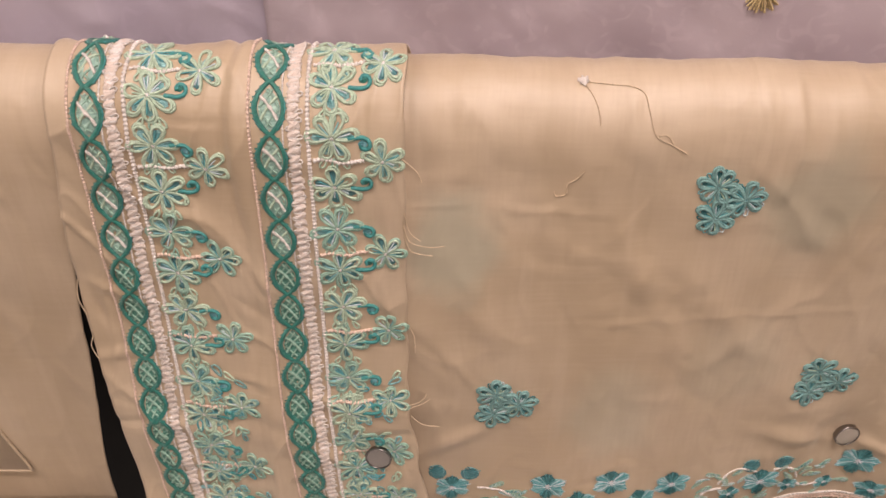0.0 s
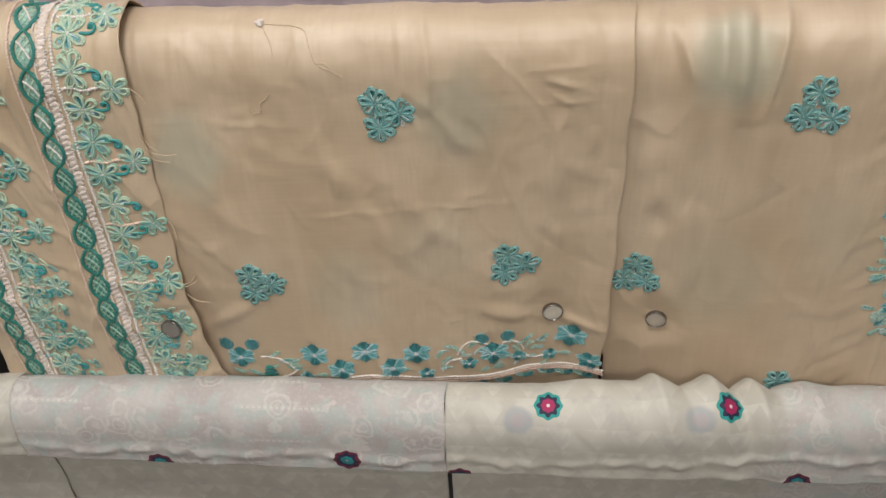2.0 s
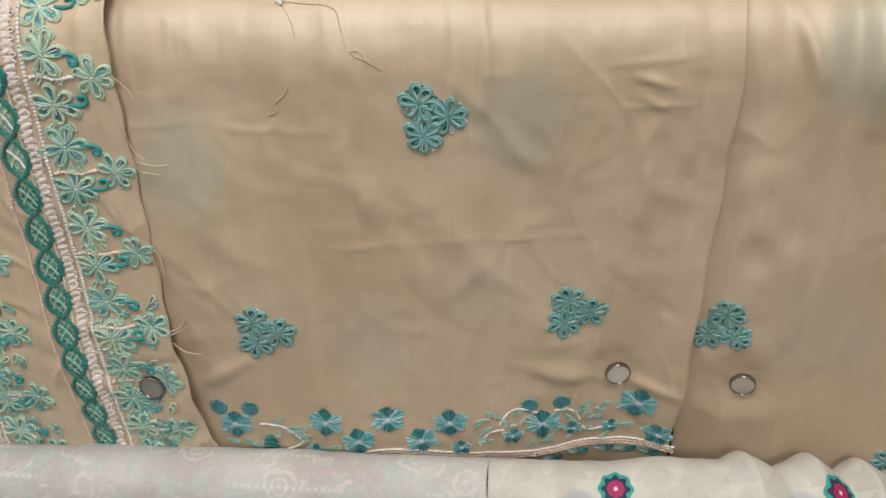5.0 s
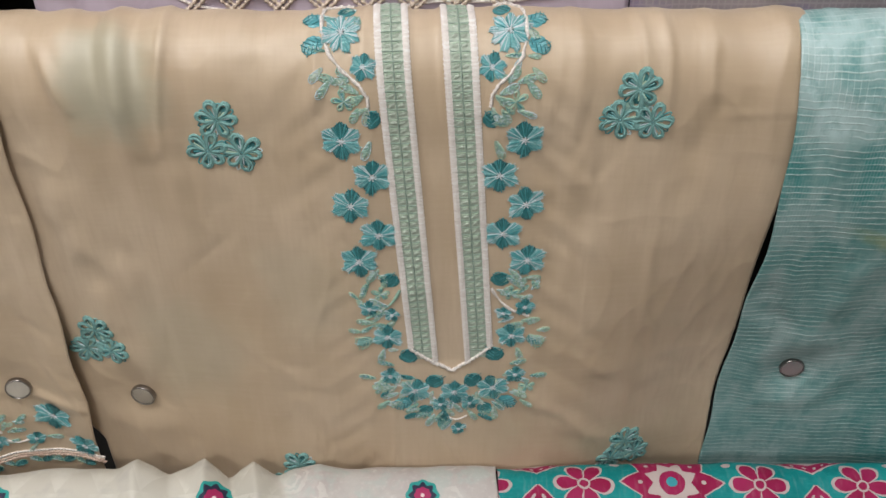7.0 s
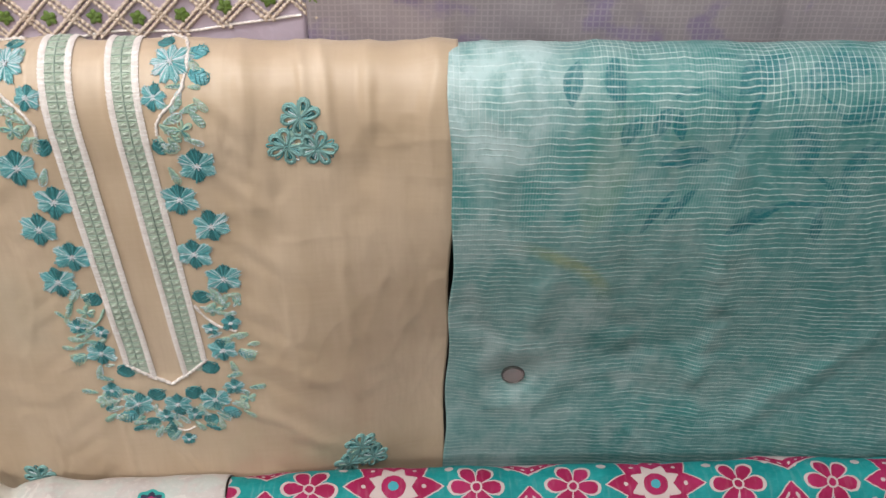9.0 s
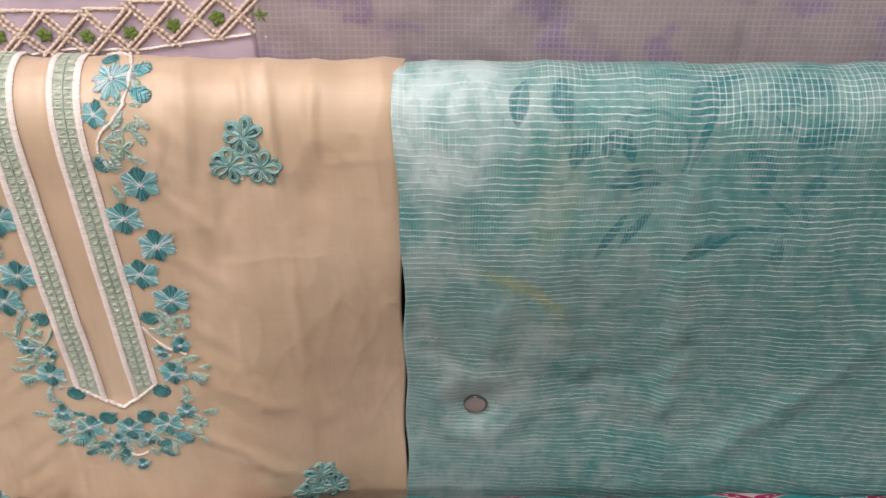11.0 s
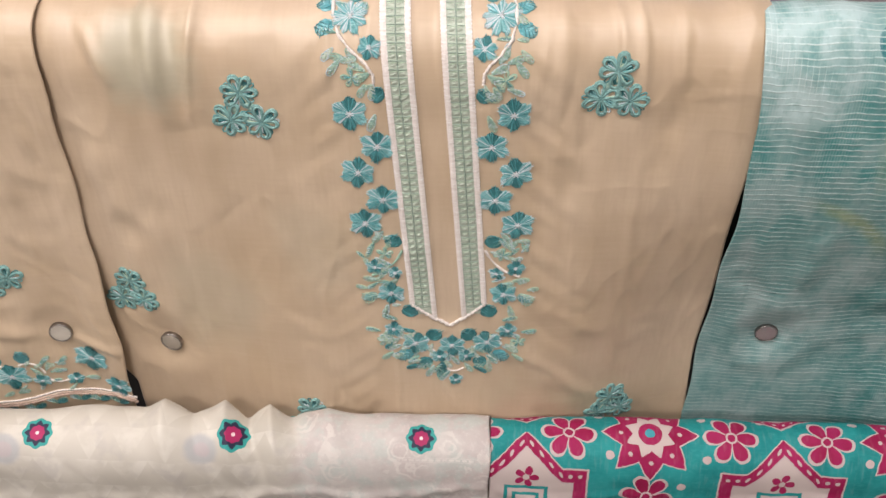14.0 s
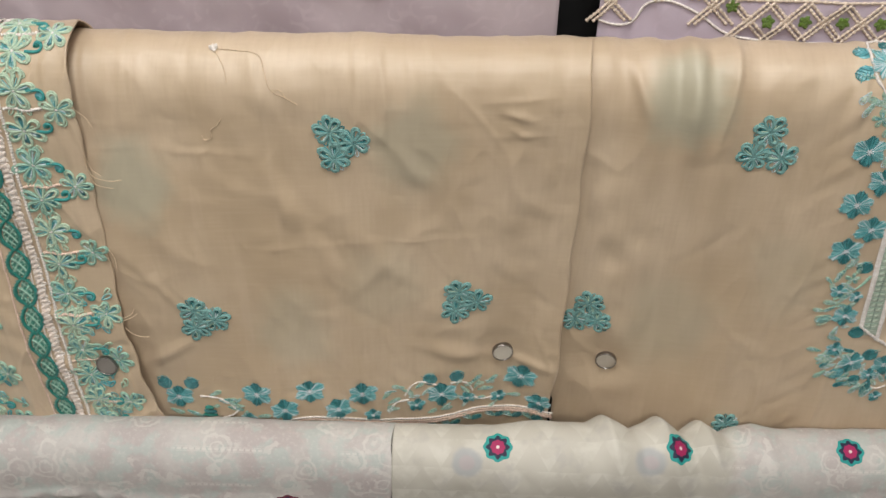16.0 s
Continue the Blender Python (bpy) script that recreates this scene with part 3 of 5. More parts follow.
class Drape:
    """A cloth folded over a rail: x along the rail; q is the height on the hanging front, running on over the fold."""

    def __init__(self, front, top, r, left, right, low, disp, back=0.05, slide=None):
        self.front, self.top, self.r, self.left, self.right, self.low, self.disp, self.back, self.slide = front, top, r, left, right, low, disp, back, slide

    def at(self, x, q, h=0.0):
        ease, rise, length, table = fold_profile(self.r)
        start = self.top(x) - rise
        y0 = self.front(x, min(q, start))
        d = self.disp(x, q) + h
        if q <= start:
            return (x, y0 - d, q)
        t = (q - start) / length * (len(table) - 1)
        k = min(len(table) - 2, int(t))
        f = min(1.0, t - k)
        (ya, za, aa), (yb, zb, ab) = table[k], table[k + 1]
        y, z, a = ya + (yb - ya) * f, za + (zb - za) * f, aa + (ab - aa) * f
        z -= max(0.0, q - start - length)
        return (x, y0 + y - d * math.cos(a), start + z + d * math.sin(a))

    def cloth(self, name, mat, step=0.0021, thick=0.0011):
        ease, rise, length, table = fold_profile(self.r)
        high = self.top(0.5 * (self.left(1.0) + self.right(1.0))) - rise + length + self.back
        nq = int((high - self.low) / step)
        nx = max(2, int((self.right(1.0) - self.left(1.0)) / step))
        verts, uvs = [], []
        for j in range(nq + 1):
            q = self.low + (high - self.low) * j / nq
            l, r = self.left(q), self.right(q)
            for i in range(nx + 1):
                x = l + (r - l) * i / nx
                verts.append(self.at(x, q))
                uvs.append((x, q + (self.slide(x) if self.slide else 0.0)))
        w = nx + 1
        faces = [(j * w + i, j * w + i + 1, (j + 1) * w + i + 1, (j + 1) * w + i) for j in range(nq) for i in range(nx)]
        me = bpy.data.meshes.new(name)
        me.from_pydata(verts, [], faces)
        lay = me.uv_layers.new(name="UVMap")
        idx = np.array(faces, dtype=np.int64).ravel()
        lay.data.foreach_set("uv", np.array(uvs, dtype=np.float32)[idx].ravel())
        me.polygons.foreach_set("use_smooth", np.ones(len(faces), dtype=bool))
        me.materials.append(mat)
        ob = new(name, me)
        sol = ob.modifiers.new("thickness", "SOLIDIFY")
        sol.thickness, sol.offset = thick, -1.0
        return ob


# ---- embroidery, laid on a drape ----
class Stitch:
    """Collects raised threadwork in cloth coordinates and makes one mesh of it."""

    def __init__(self, drape):
        self.d, self.v, self.f, self.uv, self.m, self.mats = drape, [], [], [], [], []

    def slot(self, mat):
        if mat not in self.mats:
            self.mats.append(mat)
        return self.mats.index(mat)

    def face(self, ids, uv, k):
        self.f.append(ids)
        self.uv.append(uv)
        self.m.append(k)

    def tube(self, path, rad, mat, closed=False, sides=5, beads=0.0, lift=0.0, taper=False):
        """A cord along (x, q) points; beads: pitch of its stitches."""
        k, n, base = self.slot(mat), len(path), len(self.v)
        run, lens = 0.0, []
        for i, (x, q) in enumerate(path):
            if i:
                run += math.hypot(x - path[i - 1][0], q - path[i - 1][1])
            lens.append(run)
        for i, (x, q) in enumerate(path):
            p, s = (path[i - 1] if i or closed else path[0]), (path[(i + 1) % n] if i < n - 1 or closed else path[-1])
            tx, tq = s[0] - p[0], s[1] - p[1]
            l = math.hypot(tx, tq) or 1.0
            nx, nq = -tq / l, tx / l
            r = rad * (1 + (0.32 * math.sin(2 * math.pi * lens[i] / beads) if beads else 0.0))
            if taper and not closed:
                r *= 0.35 + 0.65 * math.sin(math.pi * (0.12 + 0.76 * i / max(1, n - 1)))
            for j in range(sides):
                a = 2 * math.pi * j / sides
                self.v.append(self.d.at(x + nx * r * math.cos(a), q + nq * r * math.cos(a), lift + r * 0.45 + r * math.sin(a)))
        for i in range(n if closed else n - 1):
            for j in range(sides):
                a, b = base + i * sides + j, base + i * sides + (j + 1) % sides
                i2 = (i + 1) % n
                c, d = base + i2 * sides + (j + 1) % sides, base + i2 * sides + j
                s0, s1 = lens[i], lens[i + 1] if i < n - 1 else run + 0.001
                self.face((a, b, c, d), ((s0, j / sides), (s0, (j + 1) / sides), (s1, (j + 1) / sides), (s1, j / sides)), k)

    def petal(self, x, q, a, length, width, mat, height=0.0011, blunt=0.62, lift=0.0003, ns=5, nt=4, ragged=0.0):
        """A domed satin-stitch petal or leaf from its root, at the angle a."""
        k, base = self.slot(mat), len(self.v)
        ca, sa = math.cos(a), math.sin(a)
        for i in range(ns + 1):
            s = math.sin(math.pi / 2 * i / ns)
            w = width * max(0.06, math.sin(math.pi * min(1.0, 0.06 + 0.94 * s ** 1.1) ) ** 0.5 if s < blunt else math.sqrt(max(0.0, 1 - ((s - blunt) / (1 - blunt)) ** 2)))
            for j in range(nt + 1):
                t = -1 + 2 * j / nt
                e = 1 + ragged * random.uniform(-1, 1) * (abs(t) > 0.9 or i == ns)
                px, pq = s * length * (1 - 0.12 * t * t) * e, t * w * e
                h = lift + height * (1 - t * t) * (0.45 + 0.55 * math.sin(math.pi * min(1, s * 0.9 + 0.1)))
                self.v.append(self.d.at(x + px * ca - pq * sa, q + px * sa + pq * ca, h))
        for i in range(ns):
            for j in range(nt):
                p = base + i * (nt + 1) + j
                self.face((p, p + nt + 1, p + nt + 2, p + 1), ((i / ns, j / nt), ((i + 1) / ns, j / nt), ((i + 1) / ns, (j + 1) / nt), (i / ns, (j + 1) / nt)), k)

    def knot(self, x, q, r, mat, h=0.0016):
        for i in range(3):
            a = i * 2.09 + x * 900
            self.petal(x - r * 0.8 * math.cos(a), q - r * 0.8 * math.sin(a), a, r * 1.6, r * 0.4, mat, h, 0.5, 0.0008, 3, 2)

    def make(self, name, parent, label=""):
        me = bpy.data.meshes.new(name)
        me.from_pydata(self.v, [], self.f)
        lay = me.uv_layers.new(name="UVMap")
        lay.data.foreach_set("uv", np.array([c for f in self.uv for p in f for c in p], dtype=np.float32))
        me.polygons.foreach_set("use_smooth", np.ones(len(self.f), dtype=bool))
        for m in self.mats:
            me.materials.append(m)
        me.polygons.foreach_set("material_index", np.array(self.m, dtype=np.int32))
        ob = new(name, me)
        ob.parent = parent
        return tagged(ob, label)


def loop_path(x, q, a, length, width, n=12):
    """A closed teardrop from the root (x, q) outward at the angle a."""
    pts = []
    for i in range(n):
        t = 2 * math.pi * i / n
        s = 0.5 - 0.5 * math.cos(t)
        w = math.sin(t) * width * (0.35 + 0.65 * s)
        pts.append((x + s * length * math.cos(a) - w * math.sin(a), q + s * length * math.sin(a) + w * math.cos(a)))
    return pts


def loop_flower(d, parent, x, q, r, turn, cord, fill, heart, label="", petals=6, name="flower", fat=1.0):
    """Flower of doubled corded loops over thin satin threads."""
    s = Stitch(d)
    for i in range(petals):
        a = turn + 2 * math.pi * i / petals + random.uniform(-0.14, 0.14)
        l = r * random.uniform(0.86, 1.06)
        if random.random() < 0.85:
            s.petal(x + 0.1 * r * math.cos(a), q + 0.1 * r * math.sin(a), a, l * 0.76, r * 0.20, fill, 0.0006, 0.62, 0.0002, 3, 2)
        for k in range(2):
            b = a + random.uniform(-0.07, 0.07)
            wide = r * (0.25 + 0.05 * k) * random.uniform(0.9, 1.12) * (0.8 + 0.2 * fat)
            s.tube(loop_path(x + 0.10 * r * math.cos(b), q + 0.10 * r * math.sin(b), b, l * (0.80 + 0.10 * k), wide), r * 0.060 * fat, cord if k else (c_mint_pale if random.random() < 0.35 and fat < 1.1 else cord), True, 5, lift=0.0005 * (1 - k))
        for k in (-1, 1):
            b, m = a + 0.13 * k, random.uniform(0.42, 0.75)
            s.tube([(x + r * t * math.cos(b), q + r * t * math.sin(b)) for t in (0.04, m * 0.55, m)], r * 0.034, random.choice((c_pale, c_mint_pale, c_aqua, c_turq)), sides=4, lift=0.0009)
    for i in range(6 if fat > 1.1 else 0):
        b, t = turn + (i + 0.5) * math.pi / 3, random.uniform(0.35, 0.5)
        s.tube(loop_path(x + r * t * math.cos(b), q + r * t * math.sin(b), b + random.uniform(-0.5, 0.5), r * 0.48, r * 0.13, 8), r * 0.04, random.choice((c_aqua, c_turq, c_pale, c_deep)), True, 4, lift=0.0002)
    s.knot(x, q, r * 0.13, heart)
    return s.make(name, parent, label)


def satin_flower(d, parent, x, q, r, turn, label="", petals=6, sides=t_light, ends=t_dark, heart=t_white, name="blossom", wide=0.39):
    """Satin-stitch blossom: each petal a fan of threads from the heart, deep above and below, pale at the sides, with a ragged rim."""
    s = Stitch(d)
    for i in range(petals):
        a = turn + 2 * math.pi * i / petals + random.uniform(-0.09, 0.09)
        end = abs(math.sin(a)) > 0.75
        l = r * random.uniform(0.84, 0.96)
        s.petal(x + 0.10 * r * math.cos(a), q + 0.10 * r * math.sin(a), a, l * 0.92, r * wide, ends if end else sides, 0.0010, 0.50, 0.0003 + 0.0002 * (i % 2), 6, 5, 0.08)
        if ends is t_dark:
            tones = (c_deep, c_deep, c_turq, c_turq) if end else (c_turq, c_turq, c_aqua, c_aqua, c_pale)
        else:
            tones = (c_turq, c_aqua, c_aqua, c_pale, c_ice)
        n = 5 + int(r * 420)
        for k in range(n):
            t = -1 + 2 * (k + random.uniform(0.2, 0.8)) / n
            reach = l * (1.0 - 0.33 * t * t) * random.uniform(0.93, 1.08)
            b = a + t * math.pi / petals * 0.92
            x0, q0 = x + r * 0.16 * math.cos(b), q + r * 0.16 * math.sin(b)
            x1, q1 = x + reach * math.cos(b), q + reach * math.sin(b)
            s.tube([(x0, q0), ((x0 + x1) / 2, (q0 + q1) / 2), (x1, q1)], 0.00040, random.choice(tones), sides=4, lift=0.0008 + 0.0004 * random.random())
            if random.random() < 0.6:
                c, e = math.cos(b) * 0.0008, math.sin(b) * 0.0008
                s.tube([(x1 - 2 * c, q1 - 2 * e), (x1 + c, q1 + e)], 0.00034, c_aqua if end else c_pale, sides=4, lift=0.0008)
    for i in range(7):
        b = turn + i * 0.9 + random.uniform(-0.2, 0.2)
        s.tube([(x, q), (x + r * 0.21 * math.cos(b), q + r * 0.21 * math.sin(b))], 0.00046, c_ice, sides=4, lift=0.0016)
    s.knot(x, q, r * 0.11, heart)
    return s.make(name, parent, label)


def arc_path(x0, q0, x1, q1, bow, n=12):
    dx, dq = x1 - x0, q1 - q0
    return [(x0 + dx * i / n - dq * bow * math.sin(math.pi * i / n), q0 + dq * i / n + dx * bow * math.sin(math.pi * i / n)) for i in range(n + 1)]


def stem(d, parent, x0, q0, x1, q1, bow=0.2, rad=0.0009, mat=c_white, name="stem", n=14):
    s = Stitch(d)
    s.tube(arc_path(x0, q0, x1, q1, bow, n), rad, mat, beads=0.0024)
    return s.make(name, parent)


def leaf(d, parent, x, q, a, length, width, mat, outline=None, name="leaf"):
    """Small satin leaf: couched outline, slanting strands."""
    s = Stitch(d)
    pale = mat in (t_mint, t_sage_pale, t_light, t_white)
    s.petal(x, q, a, length, width * (0.7 if pale else 1.0), mat, 0.0008, 0.45, 0.0003, 5, 4, 0.06)
    s.tube(loop_path(x, q, a, length, width * 1.05), 0.00045, outline or (random.choice((c_mint, c_mint_pale, c_pale)) if pale else c_turq), True, 4, lift=0.0003)
    strands = (c_mint_pale, c_mint, c_pale) if pale else (c_deep, c_turq, c_deep)
    n = 4 + int(length * 350)
    for k in range(n):
        t, side = (k + 0.5) / n, 1 if k % 2 else -1
        w = width * math.sin(math.pi * (0.1 + 0.8 * t)) * random.uniform(0.9, 1.3)
        b = a + side * 0.9
        cx, cq = x + length * t * 0.92 * math.cos(a), q + length * t * 0.92 * math.sin(a)
        s.tube([(cx, cq), (cx + w * math.cos(b), cq + w * math.sin(b))], 0.00036, random.choice(strands), sides=4, lift=0.0009)
    return s.make(name, parent)


def line_cord(d, parent, xs, q0, q1, rad, mat, beads, name, label=""):
    s = Stitch(d)
    n = int(abs(q1 - q0) / (beads / 4))
    s.tube([(xs(q0 + (q1 - q0) * i / n), q0 + (q1 - q0) * i / n) for i in range(n + 1)], rad, mat, beads=beads, sides=5)
    return s.make(name, parent, label)


# ---- the middle row ----
def dimple(x, q, mx, mq):
    d = math.hypot(x - mx, q - mq)
    return -0.004 * math.exp(-(d / 0.02) ** 2) + 0.0012 * math.exp(-((d - 0.038) / 0.014) ** 2)


def gathers(x, q, lo, hi, pitch, height):
    return smooth(lo, hi, q) * (1 - 0.7 * smooth(hi, hi + 0.03, q)) * height * math.sin(2 * math.pi * (x / pitch + 0.55 * noise.noise((x * 14, q * 3, 4.0))))


def fold_gathers(x, q):
    """Short sharp tucks hanging from the rail fold."""
    n = noise.noise((x * 30 + 0.4 * noise.noise((x * 12, q * 12, 2.0)), q * 2.0, 6.0))
    reach = 1.20 + 0.035 * noise.noise((x * 15, 3.0, 1.0))
    return 0.0025 * max(0.0, 1 - abs(n) * 3.6) * smooth(reach - 0.05, reach, q) * (1 - 0.6 * smooth(1.235, 1.275, q))


def far_disp(x, q):
    return wrinkles(x, q, 3.3, 0.005, 0.0009) + ridges(x, q, 3.3, 0.0012) - 0.003 * bell(x, -0.17, 0.03) * smooth(1.1, 0.95, q)


def bands_disp(x, q):
    h = wrinkles(x, q, 7.7, 0.005, 0.0024) + ridges(x, q, 7.7, 0.0032) + dimple(x, q, 0.072, 0.938)
    h += 0.0035 * bell(x, -0.008, 0.012) - 0.004 * bell(x, -0.0125 + 0.004 * math.sin(q * 30), 0.005) * smooth(0.9, 1.2, q)
    h += crease(x, q, 0.02, 1.00, 0.10, 0.985, 0.006, 0.003) + crease(x, q, 0.03, 0.955, 0.10, 0.965, 0.005, -0.003)
    h += crease(x, q, -0.13, 0.985, -0.02, 0.955, 0.007, 0.003) + crease(x, q, -0.12, 0.93, -0.03, 0.92, 0.006, 0.0025)
    h += crease(x, q, -0.125, 1.10, -0.09, 1.085, 0.005, 0.002) + crease(x, q, -0.13, 1.03, -0.10, 1.04, 0.005, 0.002)
    return h


def d3_disp(x, q):
    h = wrinkles(x, q, 1.9, 0.004, 0.0015) + ridges(x, q, 1.9, 0.0009) + 0.00035 * noise.noise((x * 85, q * 70, 2.0)) + dimple(x, q, 0.448, 0.931) * smooth(0.5, 0.44, x + 0.02)
    h += crease(x, q, 0.10, 1.165, 0.23, 1.158, 0.0030, 0.0009)
    h += crease(x, q, 0.23, 1.15, 0.30, 1.03, 0.011, 0.003) + crease(x, q, 0.28, 1.12, 0.40, 0.97, 0.013, 0.0032)
    h += crease(x, q, 0.13, 1.12, 0.19, 1.00, 0.012, 0.0025) + crease(x, q, 0.33, 1.19, 0.38, 1.12, 0.009, 0.0025)
    h += crease(x, q, 0.42, 1.207, 0.48, 1.214, 0.0025, 0.0008) + crease(x, q, 0.43, 1.177, 0.48, 1.181, 0.0024, 0.0007)
    h += crease(x, q, 0.438, 1.20, 0.462, 1.194, 0.0030, 0.0020) + crease(x, q, 0.443, 1.185, 0.458, 1.179, 0.0030, 0.0016)
    h += crease(x, q, 0.452, 1.235, 0.456, 1.05, 0.006, 0.0016) + crease(x, q, 0.485, 1.2, 0.475, 0.95, 0.007, -0.0022)
    h += crease(x, q, 0.21, 1.065, 0.44, 1.075, 0.0026, 0.0006) + crease(x, q, 0.36, 0.945, 0.448, 0.925, 0.008, 0.003)
    h += crease(x, q, 0.448, 0.925, 0.50, 0.91, 0.006, 0.003) + crease(x, q, 0.09, 0.92, 0.16, 0.965, 0.008, 0.003)
    return h + fold_gathers(x, q) * 0.7


def shirt_disp(x, q):
    h = wrinkles(x, q, 5.1, 0.004, 0.0010) + ridges(x, q, 5.1, 0.0009) + fold_gathers(x, q) + (0.0010 + 0.0012 * smooth(0.74, 0.66, x)) * noise.noise((x * 46, q * 2.5, 8.0)) * smooth(0.84, 1.0, q) + dimple(x, q, 0.551, 0.9215)
    side = smooth(0.68, 0.62, x)
    h += side * gathers(x, q, 1.10, 1.245, 0.034, 0.0014) + smooth(0.86, 0.92, x) * gathers(x, q, 1.08, 1.25, 0.042, 0.0014)
    h += crease(x, q, 0.535, 1.245, 0.556, 1.195, 0.005, 0.0035) + crease(x, q, 0.585, 1.24, 0.60, 1.16, 0.011, 0.003)
    h += crease(x, q, 0.53, 1.2, 0.545, 0.97, 0.013, 0.0035) + crease(x, q, 0.56, 1.17, 0.575, 0.93, 0.014, 0.0025)
    xc = 0.810 - (q - 0.9624) * 0.062
    off = abs(x - xc)
    h += 0.0015 * smooth(0.09, 0.05, off) + 0.0013 * smooth(0.062, 0.075, off) * smooth(0.14, 0.075, off) * noise.noise((x * 18, q * 62 + off * 50, 1.0))
    h -= 0.0018 * smooth(0.012, 0.007, off) * smooth(0.955, 0.98, q)
    h += crease(x, q, 0.90, 1.105, 1.0, 1.11, 0.0022, 0.0004) + crease(x, q, 0.905, 1.2, 0.915, 0.94, 0.004, 0.0011) + crease(x, q, 0.955, 1.19, 0.96, 0.9, 0.004, 0.0011)
    h += crease(x, q, 0.86, 0.94, 0.95, 0.86, 0.007, 0.003) + crease(x, q, 0.88, 0.99, 0.97, 0.93, 0.008, 0.0022)
    h += crease(x, q, 0.93, 1.22, 0.905, 1.10, 0.010, -0.003) + crease(x, q, 0.985, 1.23, 0.975, 1.12, 0.010, -0.003)
    return h


def teal_disp(x, q):
    h = wrinkles(x, q, 9.4, 0.005, 0.0008) + dimple(x, q, 1.099, 0.930) * 1.6
    h += crease(x, q, 1.10, 0.933, 1.04, 1.05, 0.012, -0.003) + crease(x, q, 1.10, 0.95, 1.30, 0.99, 0.018, -0.002) + crease(x, q, 1.1, 0.96, 1.12, 1.1, 0.012, 0.003)
    h += crease(x, q, 1.24, 1.18, 1.27, 0.86, 0.012, 0.005) + crease(x, q, 1.30, 0.86, 1.42, 1.05, 0.014, 0.0035) + crease(x, q, 1.17, 1.1, 1.22, 0.86, 0.014, -0.004)
    return h + gathers(x, q, 1.15, 1.26, 0.075, 0.0014) + ridges(x, q, 9.4, 0.0008)


def shirt_front(x, z):
    return -0.001 + max(0, 1.22 - z) * 0.35 * max(0, 0.66 - x) + 0.040 * smooth(1.14, 0.88, z) * smooth(0.88, 1.03, x)


def band_left(q):
    return -0.123 - 0.009 * smooth(1.22, 1.12, q) + 0.010 * smooth(1.07, 0.88, q)


far = Drape(lambda x, z: -0.010, lambda x: 1.249, 0.036, lambda q: -0.62, lambda q: band_left(q) - 0.0015 - 0.009 * smooth(1.135, 1.04, q) - 0.029 * smooth(1.07, 0.86, q), 0.74, far_disp)
bands = Drape(lambda x, z: -0.022 - 0.012 * smooth(1.08, 0.93, z), lambda x: 1.257, 0.038, band_left, lambda q: 0.0955 + 0.008 * smooth(1.0, 0.93, q) + 0.012 * smooth(0.93, 0.86, q) + 0.0008 * math.sin(q * 140), 0.78, bands_disp)
def panel_front(x, z):
    y = -0.006 + max(0, 1.22 - z) * (-0.065 + 0.42 * (max(x, 0.08) - 0.17))
    return max(y, -0.021) - 0.014 * smooth(0.455, 0.505, x) * smooth(1.16, 0.92, z)


d3 = Drape(panel_front, lambda x: 1.247, 0.035, lambda q: 0.03 + 0.057 * smooth(1.14, 1.19, q), lambda q: 0.5065 - 0.003 * smooth(1.15, 0.95, q) - 0.006 * smooth(0.92, 0.83, q) + 0.001 * math.sin(q * 70), 0.74, d3_disp)
shirt = Drape(shirt_front, lambda x: 1.2455, 0.035, lambda q: 0.484 + 0.0190 * smooth(0.895, 0.855, q), lambda q: 1.0405 - 0.0025 * smooth(1.20, 1.10, q) + 0.0012 * math.sin(q * 40), 0.70, shirt_disp)
scarf = Drape(lambda x, z: -0.008 + 0.044 * smooth(1.14, 0.88, z) * smooth(1.6, 1.15, x), lambda x: 1.2475, 0.036, lambda q: 1.0335 + 0.0055 * smooth(1.22, 1.1, q) + 0.0003 * smooth(1.10, 0.9, q) + 0.0012 * math.sin(q * 60), lambda q: 1.75, 0.70, teal_disp)

far_cloth = tagged(far.cloth("folded_cloth", m_beige_plain), "plain beige cotton-silk cloth folded over the rail", "cloth", "cloths on the middle rail")
band_cloth = tagged(bands.cloth("embroidered_border_cloth", m_beige_plain), "beige cloth with two corded teal flower bands folded over the rail", "cloth", "cloths on the middle rail")
panel_cloth = tagged(d3.cloth("embroidered_panel_cloth", m_beige), "creased beige cloth with mint sprigs and a teal flower hem", "cloth", "cloths on the middle rail")
shirt_cloth = tagged(shirt.cloth("embroidered_shirt_front", m_beige_shirt), "beige unstitched shirt front with embroidered neckline folded over the rail", "shirt", "cloths on the middle rail")
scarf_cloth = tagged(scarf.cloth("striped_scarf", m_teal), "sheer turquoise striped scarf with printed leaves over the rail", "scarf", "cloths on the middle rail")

# a turned-up corner of the plain cloth
flap = Stitch(far)
k = flap.slot(m_beige_plain)
corner = [(-0.62, 1.02), (-0.262, 1.02), (-0.222, 0.882), (-0.62, 0.878)]
for hh in (0.0018, 0.0004):
    for x, q in corner:
        flap.v.append(far.at(x, q, hh + 0.001))
flap.face((0, 3, 2, 1), tuple((flap.v[i][0], flap.v[i][2]) for i in (0, 3, 2, 1)), k)
for i in range(4):
    j = (i + 1) % 4
    flap.face((i, j, j + 4, i + 4), tuple((flap.v[c][0], flap.v[c][2]) for c in (i, j, j + 4, i + 4)), k)
flap.tube([(-0.262 - 0.0, 1.02), (-0.242, 0.95), (-0.2235, 0.884)], 0.0013, m_beige_plain, lift=0.002)
